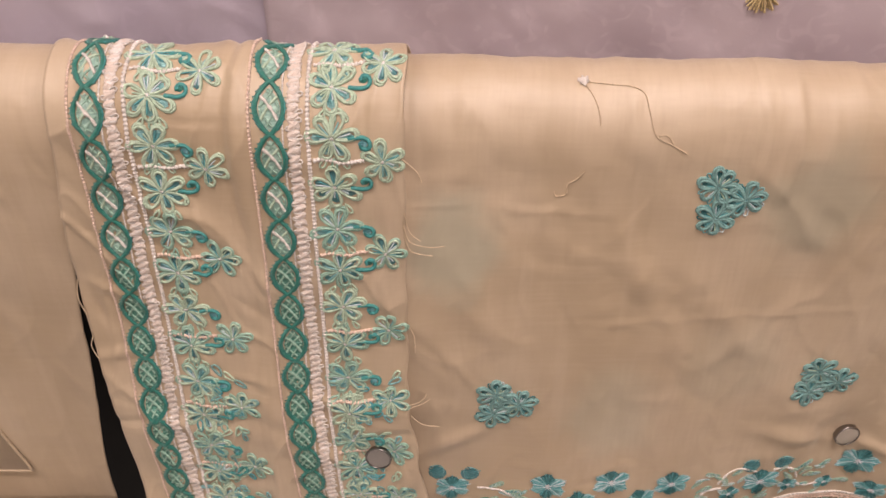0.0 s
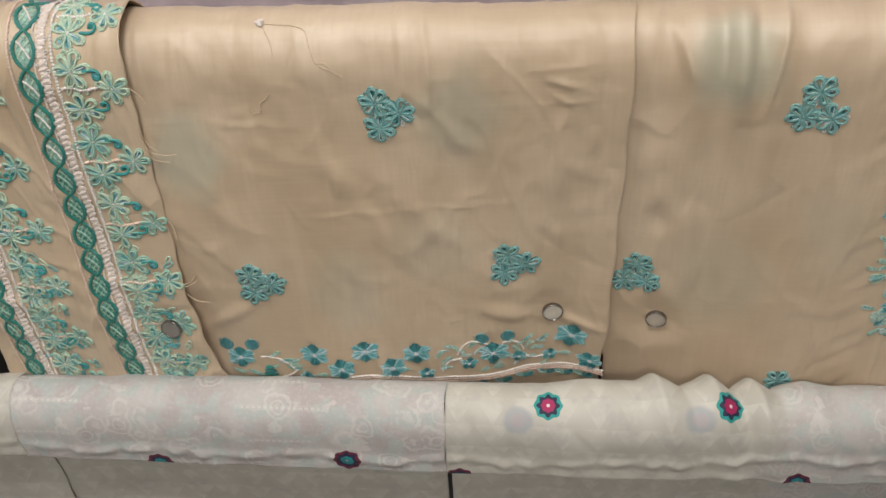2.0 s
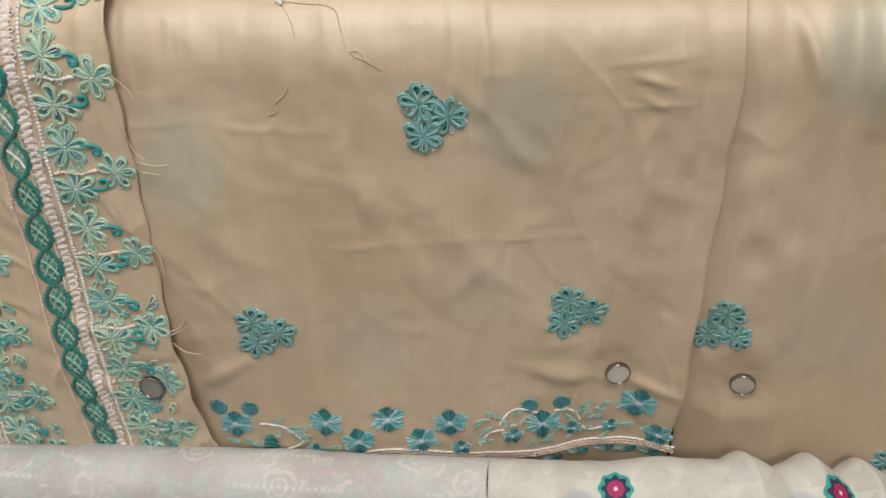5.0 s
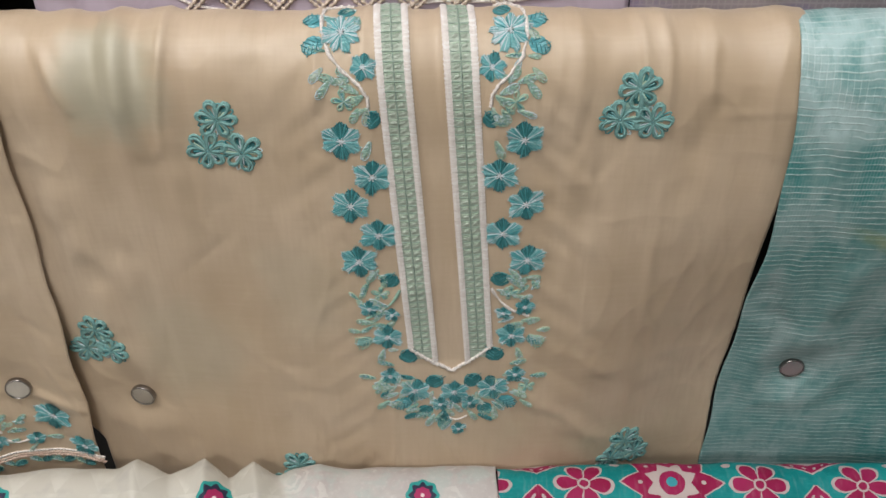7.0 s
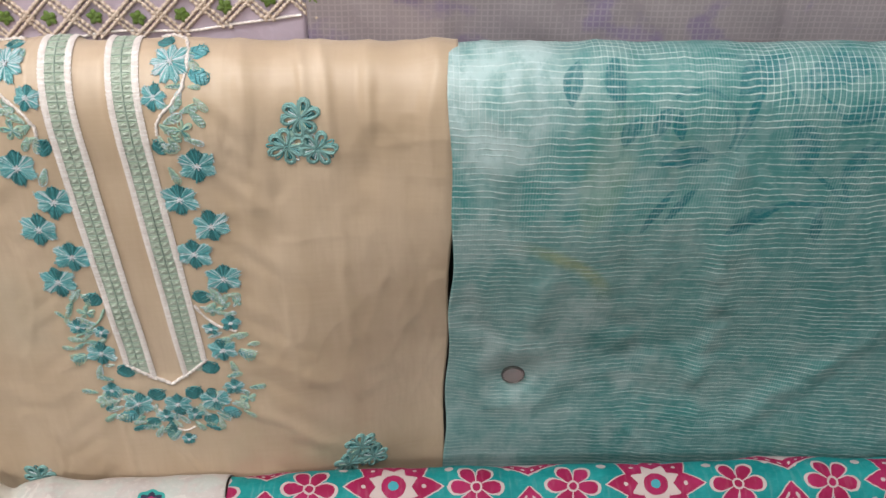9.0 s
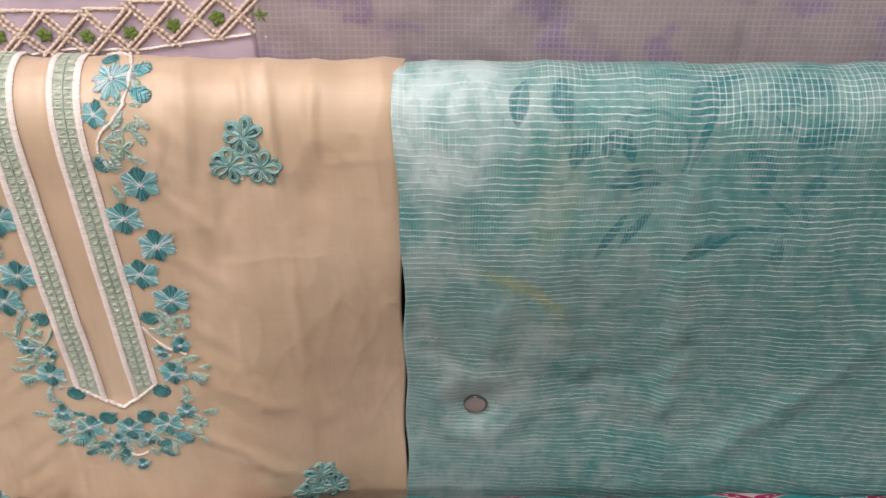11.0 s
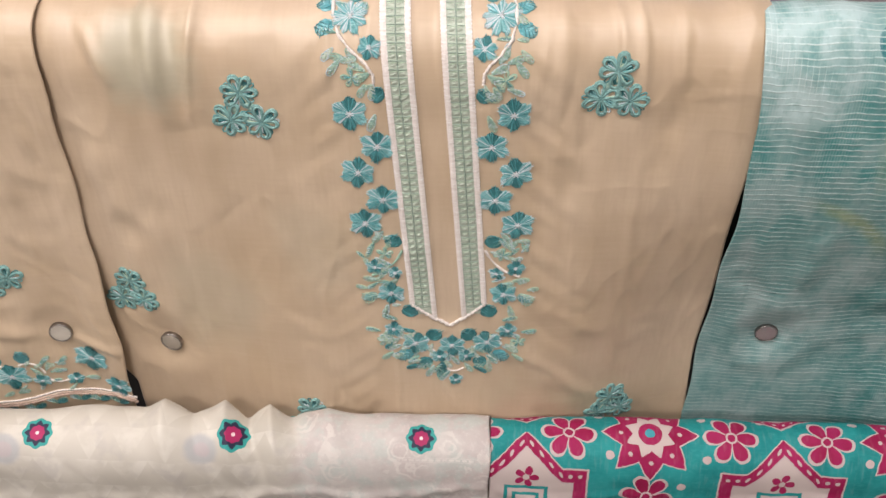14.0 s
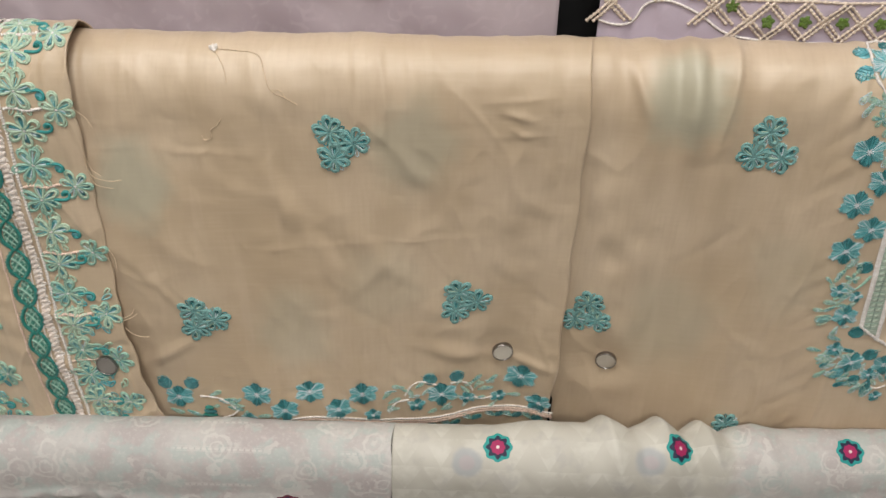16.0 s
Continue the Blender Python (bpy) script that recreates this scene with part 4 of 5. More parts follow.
flap.tube([(-0.2235, 0.882), (-0.30, 0.8805), (-0.40, 0.8795)], 0.0013, m_beige_plain, lift=0.002)
flap.make("turned_corner", far_cloth)

# bands of corded embroidery
for shift, oval0, flowers, outers in ((0.0, 1.2613, (1.271, 1.2425, 1.2105, 1.177, 1.1455, 1.112, 1.079, 1.048, 1.0145, 0.981, 0.949, 0.918, 0.886, 0.855), (1.2584, 1.1949, 1.1251, 1.0555, 0.9914, 0.9264, 0.862)),
                                      (0.1107, 1.2672, (1.2763, 1.2497, 1.2194, 1.1844, 1.1535, 1.1205, 1.0878, 1.0547, 1.0216, 0.989, 0.958, 0.927, 0.896, 0.865), (1.2647, 1.2041, 1.1333, 1.065, 0.9989, 0.945, 0.8924))):
    def lean(q, base):
        return base + shift + 0.005 * smooth(1.0, 0.87, q) 
    line_cord(bands, band_cloth, lambda q: lean(q, -0.1085), 1.315, 0.80, 0.0009, c_blush, 0.0026, "stitch_line", "pale twisted stitch line")
    line_cord(bands, band_cloth, lambda q: lean(q, -0.0735), 1.315, 0.80, 0.0013, c_white, 0.0028, "stitch_line", "pale twisted stitch line")
    line_cord(bands, band_cloth, lambda q: lean(q, -0.0885), 1.315, 0.80, 0.0006, c_white, 0.0022, "stitch_line", "pale twisted stitch line")
    tufts = Stitch(bands)
    q = 1.31
    while q > 0.80:
        x = lean(q, -0.0815)
        for k in (-1, 1):
            a = k * random.uniform(0.35, 0.75)
            tufts.petal(x - 0.0044 * math.cos(a), q - 0.0044 * math.sin(a), a, 0.0088 * random.uniform(0.85, 1.1), 0.0027, t_tuft, 0.0018, 0.5, 0.0004 + 0.0003 * k, 4, 3, 0.06)
        tufts.tube(loop_path(x + random.uniform(-0.001, 0.001), q - 0.0028, random.choice((0.2, 2.9)), 0.0048, 0.0017, 8), 0.00055, c_white, True, 4, lift=0.0009)
        q -= 0.0052
    tufts.make("tuft_trim", band_cloth, "trim of blush satin tufts")["kind"] = "stuff"
    q = oval0 + 0.031
    while q > 0.80:
        x = lean(q, -0.0962)
        s = Stitch(bands)
        for sgn in (-1, 1):
            ring = [(x + sgn * 0.0084 * math.sin(math.pi * i / 10) ** 0.85, q + 0.0160 * (1 - i / 5)) for i in range(11)]
            s.tube(ring, 0.0015, t_green, sides=6, lift=0.0002)
            for k in range(1, 10):
                ex, eq = ring[k]
                s.tube([(ex + sgn * 0.0008, eq), (ex + sgn * 0.0030, eq + 0.0004 * (k - 5) / 5)], 0.00045, t_green, sides=4)
            s.tube([(px + sgn * 0.0012, pq) for px, pq in ring[1:-1]], 0.0007, c_teal, sides=4, beads=0.002, lift=0.0006)
        s.petal(x, q - 0.0125, math.pi / 2, 0.025, 0.0066, t_mint if q > 1.13 else t_jade, 0.0004, 0.5, 0.0002, 5, 3)
        for k in (-1, 1):
            s.tube(arc_path(x - k * 0.0050, q + 0.0068, x + k * 0.0050, q - 0.0068, 0.05 * k, 6), 0.0010, (c_white if k > 0 else c_mint_pale) if q > 1.13 else c_mint, beads=0.002, lift=0.0005 + 0.0004 * k)
            s.tube(arc_path(x - k * 0.0020, q + 0.0110, x + k * 0.0055, q + 0.0010, 0.05, 5), 0.0006, c_mint, beads=0.002, lift=0.0005)
            s.tube(arc_path(x + k * 0.0020, q - 0.0110, x - k * 0.0055, q - 0.0010, 0.05, 5), 0.0006, c_mint, beads=0.002, lift=0.0005)
        s.make("oval_link", band_cloth, "deep green satin oval with mint filling")
        q -= 0.0308 - 0.0028 * smooth(1.12, 0.98, q)
    for i, q in enumerate(flowers):
        cord, fill = (c_mint_pale, t_light) if i < 3 else (c_mint if i % 3 else c_mint_pale, t_teal if i % 2 else t_light)
        x = lean(q, -0.0590)
        loop_flower(bands, band_cloth, x, q, 0.0172, 0.15 + 0.5 * (i % 2), cord, fill, t_white, "mint corded loop flower")
        hook, up = Stitch(bands), 1 if i % 2 else -1
        path = [(x + 0.010 + 0.010 * u, q - up * 0.001 * u) for u in (0.0, 0.35, 0.7)]
        for j in range(11):
            a = -up * math.pi / 2 + up * j * 0.52
            r = 0.0047 * (1 - j / 14)
            path.append((x + 0.0195 + r * math.cos(a), q + up * 0.0042 + r * math.sin(a)))
        hook.tube(path, 0.0015, c_teal, sides=5)
        hook.petal(x + 0.0162, q + up * 0.0042, 0.3, 0.0062, 0.0028, t_green if i % 2 else t_bright, 0.0008, 0.6, 0.0004, 3, 2)
        for j in range(3):      # small loops that tie the flower to the next one down
            hook.tube(loop_path(x - 0.004 + 0.005 * j, q - 0.0135, -1.57 + 0.5 * (j - 1), 0.0075, 0.0022, 9), 0.0008, c_mint if j % 2 else c_mint_pale, True, 4, lift=0.0003)
        hook.make("curled_tendril", band_cloth, "teal corded curl")
    q, crowd = 1.015, Stitch(bands)
    while q > 0.83:      # crowded loops where the band bunches up towards the lower rail
        for j in range(7):
            a = random.uniform(0, 6.283)
            crowd.tube(loop_path(lean(q, -0.052) + random.uniform(-0.016, 0.030 - 0.012 * (j % 2)), q + random.uniform(-0.006, 0.006), a, random.uniform(0.007, 0.011), random.uniform(0.0018, 0.0032), 9), 0.00085, random.choice((c_mint, c_mint_pale, c_mint_deep, c_turq, c_aqua)), True, 4, lift=0.0005)
        q -= 0.0165
    crowd.make("loop_fringe", band_cloth, "crowded mint corded loops")["kind"] = "stuff"
    for i, q in enumerate(outers):
        x = lean(q, -0.0295)
        bar = Stitch(bands)
        n = 40
        bar.tube([(lean(q, -0.071) + (x - lean(q, -0.071) - 0.010) * j / n, q + 0.001 * math.sin(j * 0.2)) for j in range(n + 1)], 0.0013, c_blush if i > 1 else c_white, beads=0.0026)
        bar.make("stitched_bar", band_cloth, "pale beaded stitch bar")
        loop_flower(bands, band_cloth, x + 0.001, q, 0.0148, 0.35 + 0.3 * i, c_mint_pale if i < 2 else c_mint, t_mint if i % 2 else t_teal, t_white, "mint corded loop flower")

# sprigs of three corded flowers
for dr, owner, spots in ((d3, panel_cloth, (((0.2958, 1.1833), (0.3195, 1.1725), (0.2987, 1.1551)), ((0.1613, 1.0025), (0.1830, 0.9897), (0.1600, 0.9770)), ((0.4052, 1.0147), (0.4255, 1.0020), (0.4020, 0.9890)))),
                         (shirt, shirt_cloth, (((0.6551, 1.1915), (0.6440, 1.1640), (0.6718, 1.1625)), ((0.5290, 0.9995), (0.5150, 0.9740), (0.5400, 0.9750)), ((0.9338, 1.2125), (0.9210, 1.1860), (0.9470, 1.1853)),
                                               ((0.6792, 0.8560), (0.6660, 0.8310), (0.6910, 0.8310)), ((0.9630, 0.8640), (0.9500, 0.8420), (0.9770, 0.8420))))):
    for trio in spots:
        cx, cq = sum(p[0] for p in trio) / 3, sum(p[1] for p in trio) / 3
        trio = [(cx - 0.002 + (x - cx) * 0.82, cq - 0.002 + (q - cq) * 0.86) for x, q in trio]
        for j, (x, q) in enumerate(trio):
            # the deep teal petal fill also paints in the shadow inside the loops
            loop_flower(dr, owner, x, q, 0.0146, 0.25 + 0.4 * j + x * 9, c_mint_deep, t_dark, t_light, "mint corded loop flower", fat=1.25)
        for j in range(3):
            a, b = trio[j], trio[(j + 1) % 3]
            s = Stitch(dr)
            s.petal(a[0] * 0.62 + b[0] * 0.38, a[1] * 0.62 + b[1] * 0.38, math.atan2(b[1] - a[1], b[0] - a[0]), 0.010, 0.004, t_mint, 0.0010, 0.5, 0.0002, 3, 2)
            s.make("leaf", owner)

# flowered hem of the panel
for x, q, r, turn in ((0.1290, 0.8860, 0.0150, 0.0), (0.2072, 0.8927, 0.0152, 0.0), (0.2336, 0.8719, 0.0148, 0.1), (0.2593, 0.8950, 0.0154, 0.0), (0.2861, 0.8690, 0.0145, 0.2), (0.3104, 0.8870, 0.0152, 0.0),
                      (0.3888, 0.8760, 0.0165, 0.05), (0.4682, 0.8962, 0.0175, -0.25), (0.4880, 0.8610, 0.0135, 0.3)):
    satin_flower(d3, panel_cloth, x, q, r * 1.06, turn + math.pi / 6, "teal satin-stitch blossom with pale sides", 6)
for x, q, r, turn in ((0.3637, 0.8642, 0.0095, 0.2), (0.4152, 0.8678, 0.0090, 0.7), (0.4466, 0.8680, 0.0088, 0.1), (0.1965, 0.8580, 0.0090, 0.3), (0.3200, 0.8560, 0.0095, 0.3)):
    satin_flower(d3, panel_cloth, x, q, r, turn, "small deep teal satin bud", 5, t_light, t_dark, t_mint, "bud")
for x, q, a in ((0.1185, 0.9020, 1.75), (0.1410, 0.9020, 1.25), (0.3790, 0.8960, 1.8), (0.4020, 0.8985, 1.35)):
    leaf(d3, panel_cloth, x, q - 0.006, a, 0.0165, 0.0076, t_teal, c_aqua, name="bud")
for x, q, a, l in ((0.335, 0.868, 0.5, 0.014), (0.330, 0.876, 0.9, 0.012), (0.352, 0.889, 2.9, 0.013), (0.345, 0.858, 2.6, 0.012), (0.375, 0.850, 0.4, 0.010), (0.408, 0.885, -0.9, 0.014), (0.418, 0.890, 0.8, 0.015),
                   (0.434, 0.888, 0.8, 0.015), (0.425, 0.879, 0.1, 0.016), (0.4550, 0.868, -0.1, 0.014), (0.388, 0.853, 0.2, 0.012), (0.170, 0.882, 0.1, 0.017), (0.176, 0.873, -0.2, 0.016), (0.160, 0.888, 0.5, 0.013),
                   (0.206, 0.862, 0.2, 0.013), (0.134, 0.866, -0.5, 0.015), (0.118, 0.868, -0.4, 0.014), (0.304, 0.864, 2.8, 0.013), (0.36, 0.874, 1.9, 0.012)):
    leaf(d3, panel_cloth, x, q, a, l, 0.0030, t_mint if l < 0.0145 else t_light, c_mint)
for a in ((0.352, 0.878, 0.384, 0.889, 0.35), (0.398, 0.890, 0.420, 0.878, 0.3), (0.150, 0.886, 0.186, 0.868, 0.18), (0.4180, 0.872, 0.442, 0.868, -0.2), (0.186, 0.869, 0.170, 0.858, 0.1), (0.336, 0.855, 0.356, 0.872, 0.2)):
    stem(d3, panel_cloth, *a, rad=0.0010)
dark = Stitch(d3)
for i, (w, q) in enumerate(((0.016, 0.856), (0.013, 0.862), (0.011, 0.867), (0.008, 0.872))):
    dark.petal(0.158 - w * 0.6, q, 0.0, w * 1.2, 0.0028, t_green if i % 2 else t_dark, 0.003, 0.5, 0.001, 5, 3, 0.08)
dark.make("knotted_tuft", panel_cloth, "dark teal knotted thread tuft")


def hem_q(x):
    return 0.8550 - 0.055 * (x - 0.20) + 0.0075 * smooth(0.445, 0.49, x) + 0.0030 * math.sin((x - 0.21) * 30) + 0.0095 * bell(x, 0.437, 0.030) + 0.006 * bell(x, 0.27, 0.04)


for off, mat, rad in ((0.0, c_white, 0.0011), (-0.0062, c_blush, 0.0013)):
    s = Stitch(d3)
    s.tube([(0.19 + i * 0.0007, hem_q(0.19 + i * 0.0007) + off + (0.0006 * math.sin(i * 0.9) if off else 0)) for i in range(448)], rad, mat, beads=0.0028)
    s.make("scalloped_cord", panel_cloth, "pale wavy couched cord")
fill = Stitch(d3)
fill.tube([(0.19 + i * 0.002, hem_q(0.19 + i * 0.002) - 0.0031) for i in range(157)], 0.0012, t_blush, sides=4)
fill.make("scalloped_cord", panel_cloth, "pale wavy couched cord")
for x in (0.235, 0.262, 0.29, 0.345, 0.372, 0.398, 0.420, 0.444, 0.462, 0.482):
    for da in (0.5, 2.4):
        leaf(d3, panel_cloth, x, hem_q(x) - 0.0155, da, 0.012, 0.0040, t_dark if da < 1 else t_light, c_mint)

# ---- neckline of the shirt front ----
def mid(q):
    return 0.810 - (q - 0.9624) * 0.062


def ribbon(s, xa, xb, q0, q1, mat, h, n=130, crown=0.0006):
    k, base = s.slot(mat), len(s.v)
    for i in range(n + 1):
        q = q0 + (q1 - q0) * i / n
        for j in range(4):
            t = j / 3
            zig = 0.0003 * (1 if i % 2 else -1) * (j in (0, 3))
            s.v.append(shirt.at(xa(q) + (xb(q) - xa(q)) * t + zig, q, h + crown * math.sin(math.pi * (0.1 + 0.8 * t)) + 0.00025 * (i % 2)))
    for i in range(n):
        for j in range(3):
            p = base + i * 4 + j
            qa, qb = i * 1.3, (i + 1) * 1.3
            s.face((p, p + 1, p + 5, p + 4), ((qa, j / 3), (qa, (j + 1) / 3), (qb, (j + 1) / 3), (qb, j / 3)), k)


for sgn in (-1, 1):
    s = Stitch(shirt)
    ribbon(s, lambda q: mid(q) + sgn * 0.0140, lambda q: mid(q) + sgn * 0.0300, 1.325, 0.976, t_sage, 0.0002, 130, 0.0002)
    strip = s.make("placket_strip", shirt_cloth, "mint lattice strip edged in white satin")
    for a, b, low in ((0.0105, 0.0150, 0.9700), (0.0285, 0.0332, 0.9880)):
        s = Stitch(shirt)
        ribbon(s, lambda q: mid(q) + sgn * a, lambda q: mid(q) + sgn * b, 1.325, low, t_white, 0.0006, 240, 0.0010)
        s.make("white_edging", strip, "white satin-stitch edging")
    s = Stitch(shirt)
    q = 1.322
    while q > 0.982:
        for c in (0.0189, 0.0249):
            x = mid(q) + sgn * c
            s.petal(x - 0.0021, q - 0.0008, 0.42, 0.0046, 0.0015, t_sage_pale, 0.0010, 0.55, 0.0006, 3, 3)
            s.tube([(x - 0.0026, q + 0.0014), (x + 0.0026, q + 0.0024)], 0.00040, c_mint_pale, sides=4, lift=0.0006)
        s.tube([(mid(q) + sgn * 0.0152, q - 0.0031), (mid(q) + sgn * 0.0285, q - 0.0031)], 0.00055, c_sage, sides=4, lift=0.0003)
        q -= 0.0062
    s.tube([(mid(1.322 - i * 0.003) + sgn * 0.0219, 1.322 - i * 0.003) for i in range(114)], 0.0006, c_sage, sides=4, lift=0.0003)
    s.make("lattice", strip, "mint and white lattice stitches")
    s = Stitch(shirt)
    s.tube(arc_path(mid(0.988) + sgn * 0.0330, 0.989, mid(0.963), 0.9625, 0.03 * sgn, 24), 0.0015, c_white, beads=0.0028)
    s.make("white_edging", strip)
    for off, q, r, turn in ((0.0615, 1.172, 0.0142, 0.0), (0.0437, 1.1445, 0.0138, 0.05), (0.0615, 1.1205, 0.0138, 0.1), (0.0445, 1.0957, 0.0138, 0.0), (0.0615, 1.0720, 0.0140, -0.1), (0.0480, 0.9990, 0.0118, 0.1), (0.0315, 0.9430, 0.0128, 0.2)):
        satin_flower(shirt, shirt_cloth, mid(q) + sgn * off, q, r * 1.1, math.pi / 6 + sgn * turn, "teal satin-stitch blossom with pale sides")
    satin_flower(shirt, shirt_cloth, mid(1.2445) + sgn * 0.0545, 1.2445, 0.0150, 0.2, "turquoise satin blossom with white heart", 9, t_bright, t_light, t_white, "blossom", 0.26)
    satin_flower(shirt, shirt_cloth, mid(1.222) + sgn * 0.0415, 1.2225, 0.0098, 0.3, "turquoise satin blossom with white heart", 6, t_bright, t_dark)
    for off, q, r in ((0.0590, 1.0275, 0.0088), (0.0425, 1.0215, 0.0070), (0.0500, 0.9580, 0.0092), (0.0120, 0.9270, 0.0085)):
        satin_flower(shirt, shirt_cloth, mid(q) + sgn * off, q, r, 0.2, "small deep teal satin bud", 5, t_light, t_dark, t_mint, "bud")
    for off, q, r in ((0.0565, 1.2005, 0.0080), (0.0490, 1.0410, 0.0070), (0.0590, 0.9440, 0.0070), (0.0240, 0.9150, 0.0060)):
        loop_flower(shirt, shirt_cloth, mid(q) + sgn * off, q, r, 0.4, c_mint, t_light, t_mint, "mint corded loop flower", 5)
    for off, q, a, l, w, mat in ((0.066, 1.251, 0.45, 0.0125, 0.0050, t_bright), (0.067, 1.239, -0.45, 0.0125, 0.0050, t_bright), (0.058, 1.213, 0.3, 0.012, 0.0026, t_mint), (0.068, 1.222, -0.8, 0.011, 0.0026, t_sage_pale), (0.043, 1.205, -0.6, 0.011, 0.0028, t_mint), (0.041, 1.197, -1.4, 0.012, 0.0028, t_sage_pale), (0.047, 1.196, -1.1, 0.011, 0.0026, t_mint), (0.039, 1.182, 1.5, 0.011, 0.0050, t_dark), (0.040, 1.048, 1.4, 0.011, 0.0062, t_dark),
                                 (0.033, 0.973, 1.5, 0.012, 0.0070, t_dark), (0.016, 0.945, 1.7, 0.012, 0.0066, t_dark), (0.060, 0.997, -0.5, 0.013, 0.0060, t_light), (0.036, 0.931, -0.5, 0.014, 0.0060, t_bright),
                                 (0.022, 0.925, -1.2, 0.011, 0.0055, t_dark), (0.045, 1.262, 0.2, 0.010, 0.0050, t_dark), (0.042, 1.172, -1.2, 0.014, 0.0030, t_mint), (0.046, 1.206, 0.4, 0.012, 0.0030, t_mint),
                                 (0.064, 1.214, -0.9, 0.013, 0.0028, t_mint), (0.052, 1.213, 0.9, 0.010, 0.0026, t_mint), (0.048, 1.064, -0.9, 0.013, 0.0026, t_mint), (0.056, 1.013, 0.1, 0.013, 0.0028, t_mint),
                                 (0.044, 1.008, 0.2, 0.012, 0.0028, t_light), (0.062, 0.955, 0.1, 0.012, 0.0026, t_light), (0.045, 0.939, -0.4, 0.013, 0.0026, t_mint), (0.030, 0.927, -0.8, 0.013, 0.0026, t_light),
                                 (0.010, 0.917, -1.0, 0.012, 0.0026, t_mint), (0.052, 0.986, -1.3, 0.012, 0.0028, t_mint), (0.046, 0.969, 0.3, 0.012, 0.0026, t_light), (0.053, 0.93, -0.7, 0.012, 0.0026, t_mint),
                                 (0.068, 1.003, 0.2, 0.009, 0.0024, t_mint), (0.040, 0.956, 0.5, 0.013, 0.0028, t_mint), (0.020, 0.936, -0.2, 0.012, 0.0028, t_light)):
        leaf(shirt, shirt_cloth, mid(q) + sgn * off, q, a if sgn > 0 else math.pi - a, l * 1.12, w * 1.2, mat)
    s = Stitch(shirt)
    pts = [(0.046, 1.272), (0.056, 1.274), (0.064, 1.268), (0.0665, 1.256), (0.066, 1.242), (0.062, 1.229), (0.054, 1.219), (0.045, 1.2115), (0.0405, 1.204), (0.0400, 1.196)]
    fine = []
    for (a, b), (c, d) in zip(pts, pts[1:]):
        fine += [(mid(b) + sgn * (a + (c - a) * i / 6), b + (d - b) * i / 6) for i in range(6)]
    s.tube(fine, 0.0012, c_white, beads=0.0026)
    s.make("stem", shirt_cloth, "white couched stem")
    s = Stitch(shirt)
    s.tube(arc_path(mid(1.045) + sgn * 0.034, 1.046, mid(1.02) + sgn * 0.062, 1.018, -0.12 * sgn, 14), 0.0011, c_white if sgn > 0 else c_mint, beads=0.0026)
    s.make("stem", shirt_cloth)
    s = Stitch(shirt)
    s.tube(arc_path(mid(1.065) + sgn * 0.054, 1.062, mid(1.05) + sgn * 0.041, 1.050, 0.1, 8), 0.0007, c_mint)
    s.make("stem", shirt_cloth)
    s = Stitch(shirt)
    s.tube(arc_path(mid(0.93) + sgn * 0.012, 0.926, mid(0.95) + sgn * 0.045, 0.948, 0.15 * sgn, 10), 0.0007, c_white, beads=0.0022)
    s.make("stem", shirt_cloth, "white couched stem")
rng = random.Random(11)
for k in range(54):
    a = math.radians(rng.uniform(196, 344))
    rad = rng.uniform(0.034, 0.064)
    leaf(shirt, shirt_cloth, mid(0.965) + rad * math.cos(a) * 0.95, 0.972 + rad * math.sin(a), a + rng.uniform(-0.9, 0.9), rng.uniform(0.009, 0.016), rng.uniform(0.0018, 0.0036), rng.choice((t_mint, t_light, t_white, t_sage_pale, t_sage_pale, t_dark)))
for k in range(64):
    sgn = rng.choice((-1, 1))
    q = rng.choice((rng.uniform(0.985, 1.06), rng.uniform(0.985, 1.06), rng.uniform(1.185, 1.265)))
    off = rng.uniform(0.038, 0.068)
    leaf(shirt, shirt_cloth, mid(q) + sgn * off, q, rng.uniform(-1.2, 1.2) + (0 if sgn > 0 else math.pi), rng.uniform(0.007, 0.014), rng.uniform(0.0016, 0.003), rng.choice((t_mint, t_light, t_sage_pale)))
for k in range(30):
    x = rng.choice((rng.uniform(0.145, 0.20), rng.uniform(0.32, 0.46), rng.uniform(0.32, 0.46)))
    leaf(d3, panel_cloth, x, rng.uniform(0.856, 0.892), rng.uniform(-0.6, 1.2) + rng.choice((0, math.pi)), rng.uniform(0.008, 0.014), rng.uniform(0.0016, 0.003), rng.choice((t_mint, t_light, t_sage_pale)))
satin_flower(shirt, shirt_cloth, mid(0.938), 0.9400, 0.0130, math.pi / 6, "teal satin-stitch blossom with pale sides")
satin_flower(shirt, shirt_cloth, mid(0.898) + 0.001, 0.8975, 0.0072, 0.3, "small deep teal satin bud", 5, t_dark, t_dark, t_light, "bud")
stem(shirt, shirt_cloth, mid(0.91) - 0.008, 0.911, mid(0.91) + 0.009, 0.911, -0.2, 0.0008)

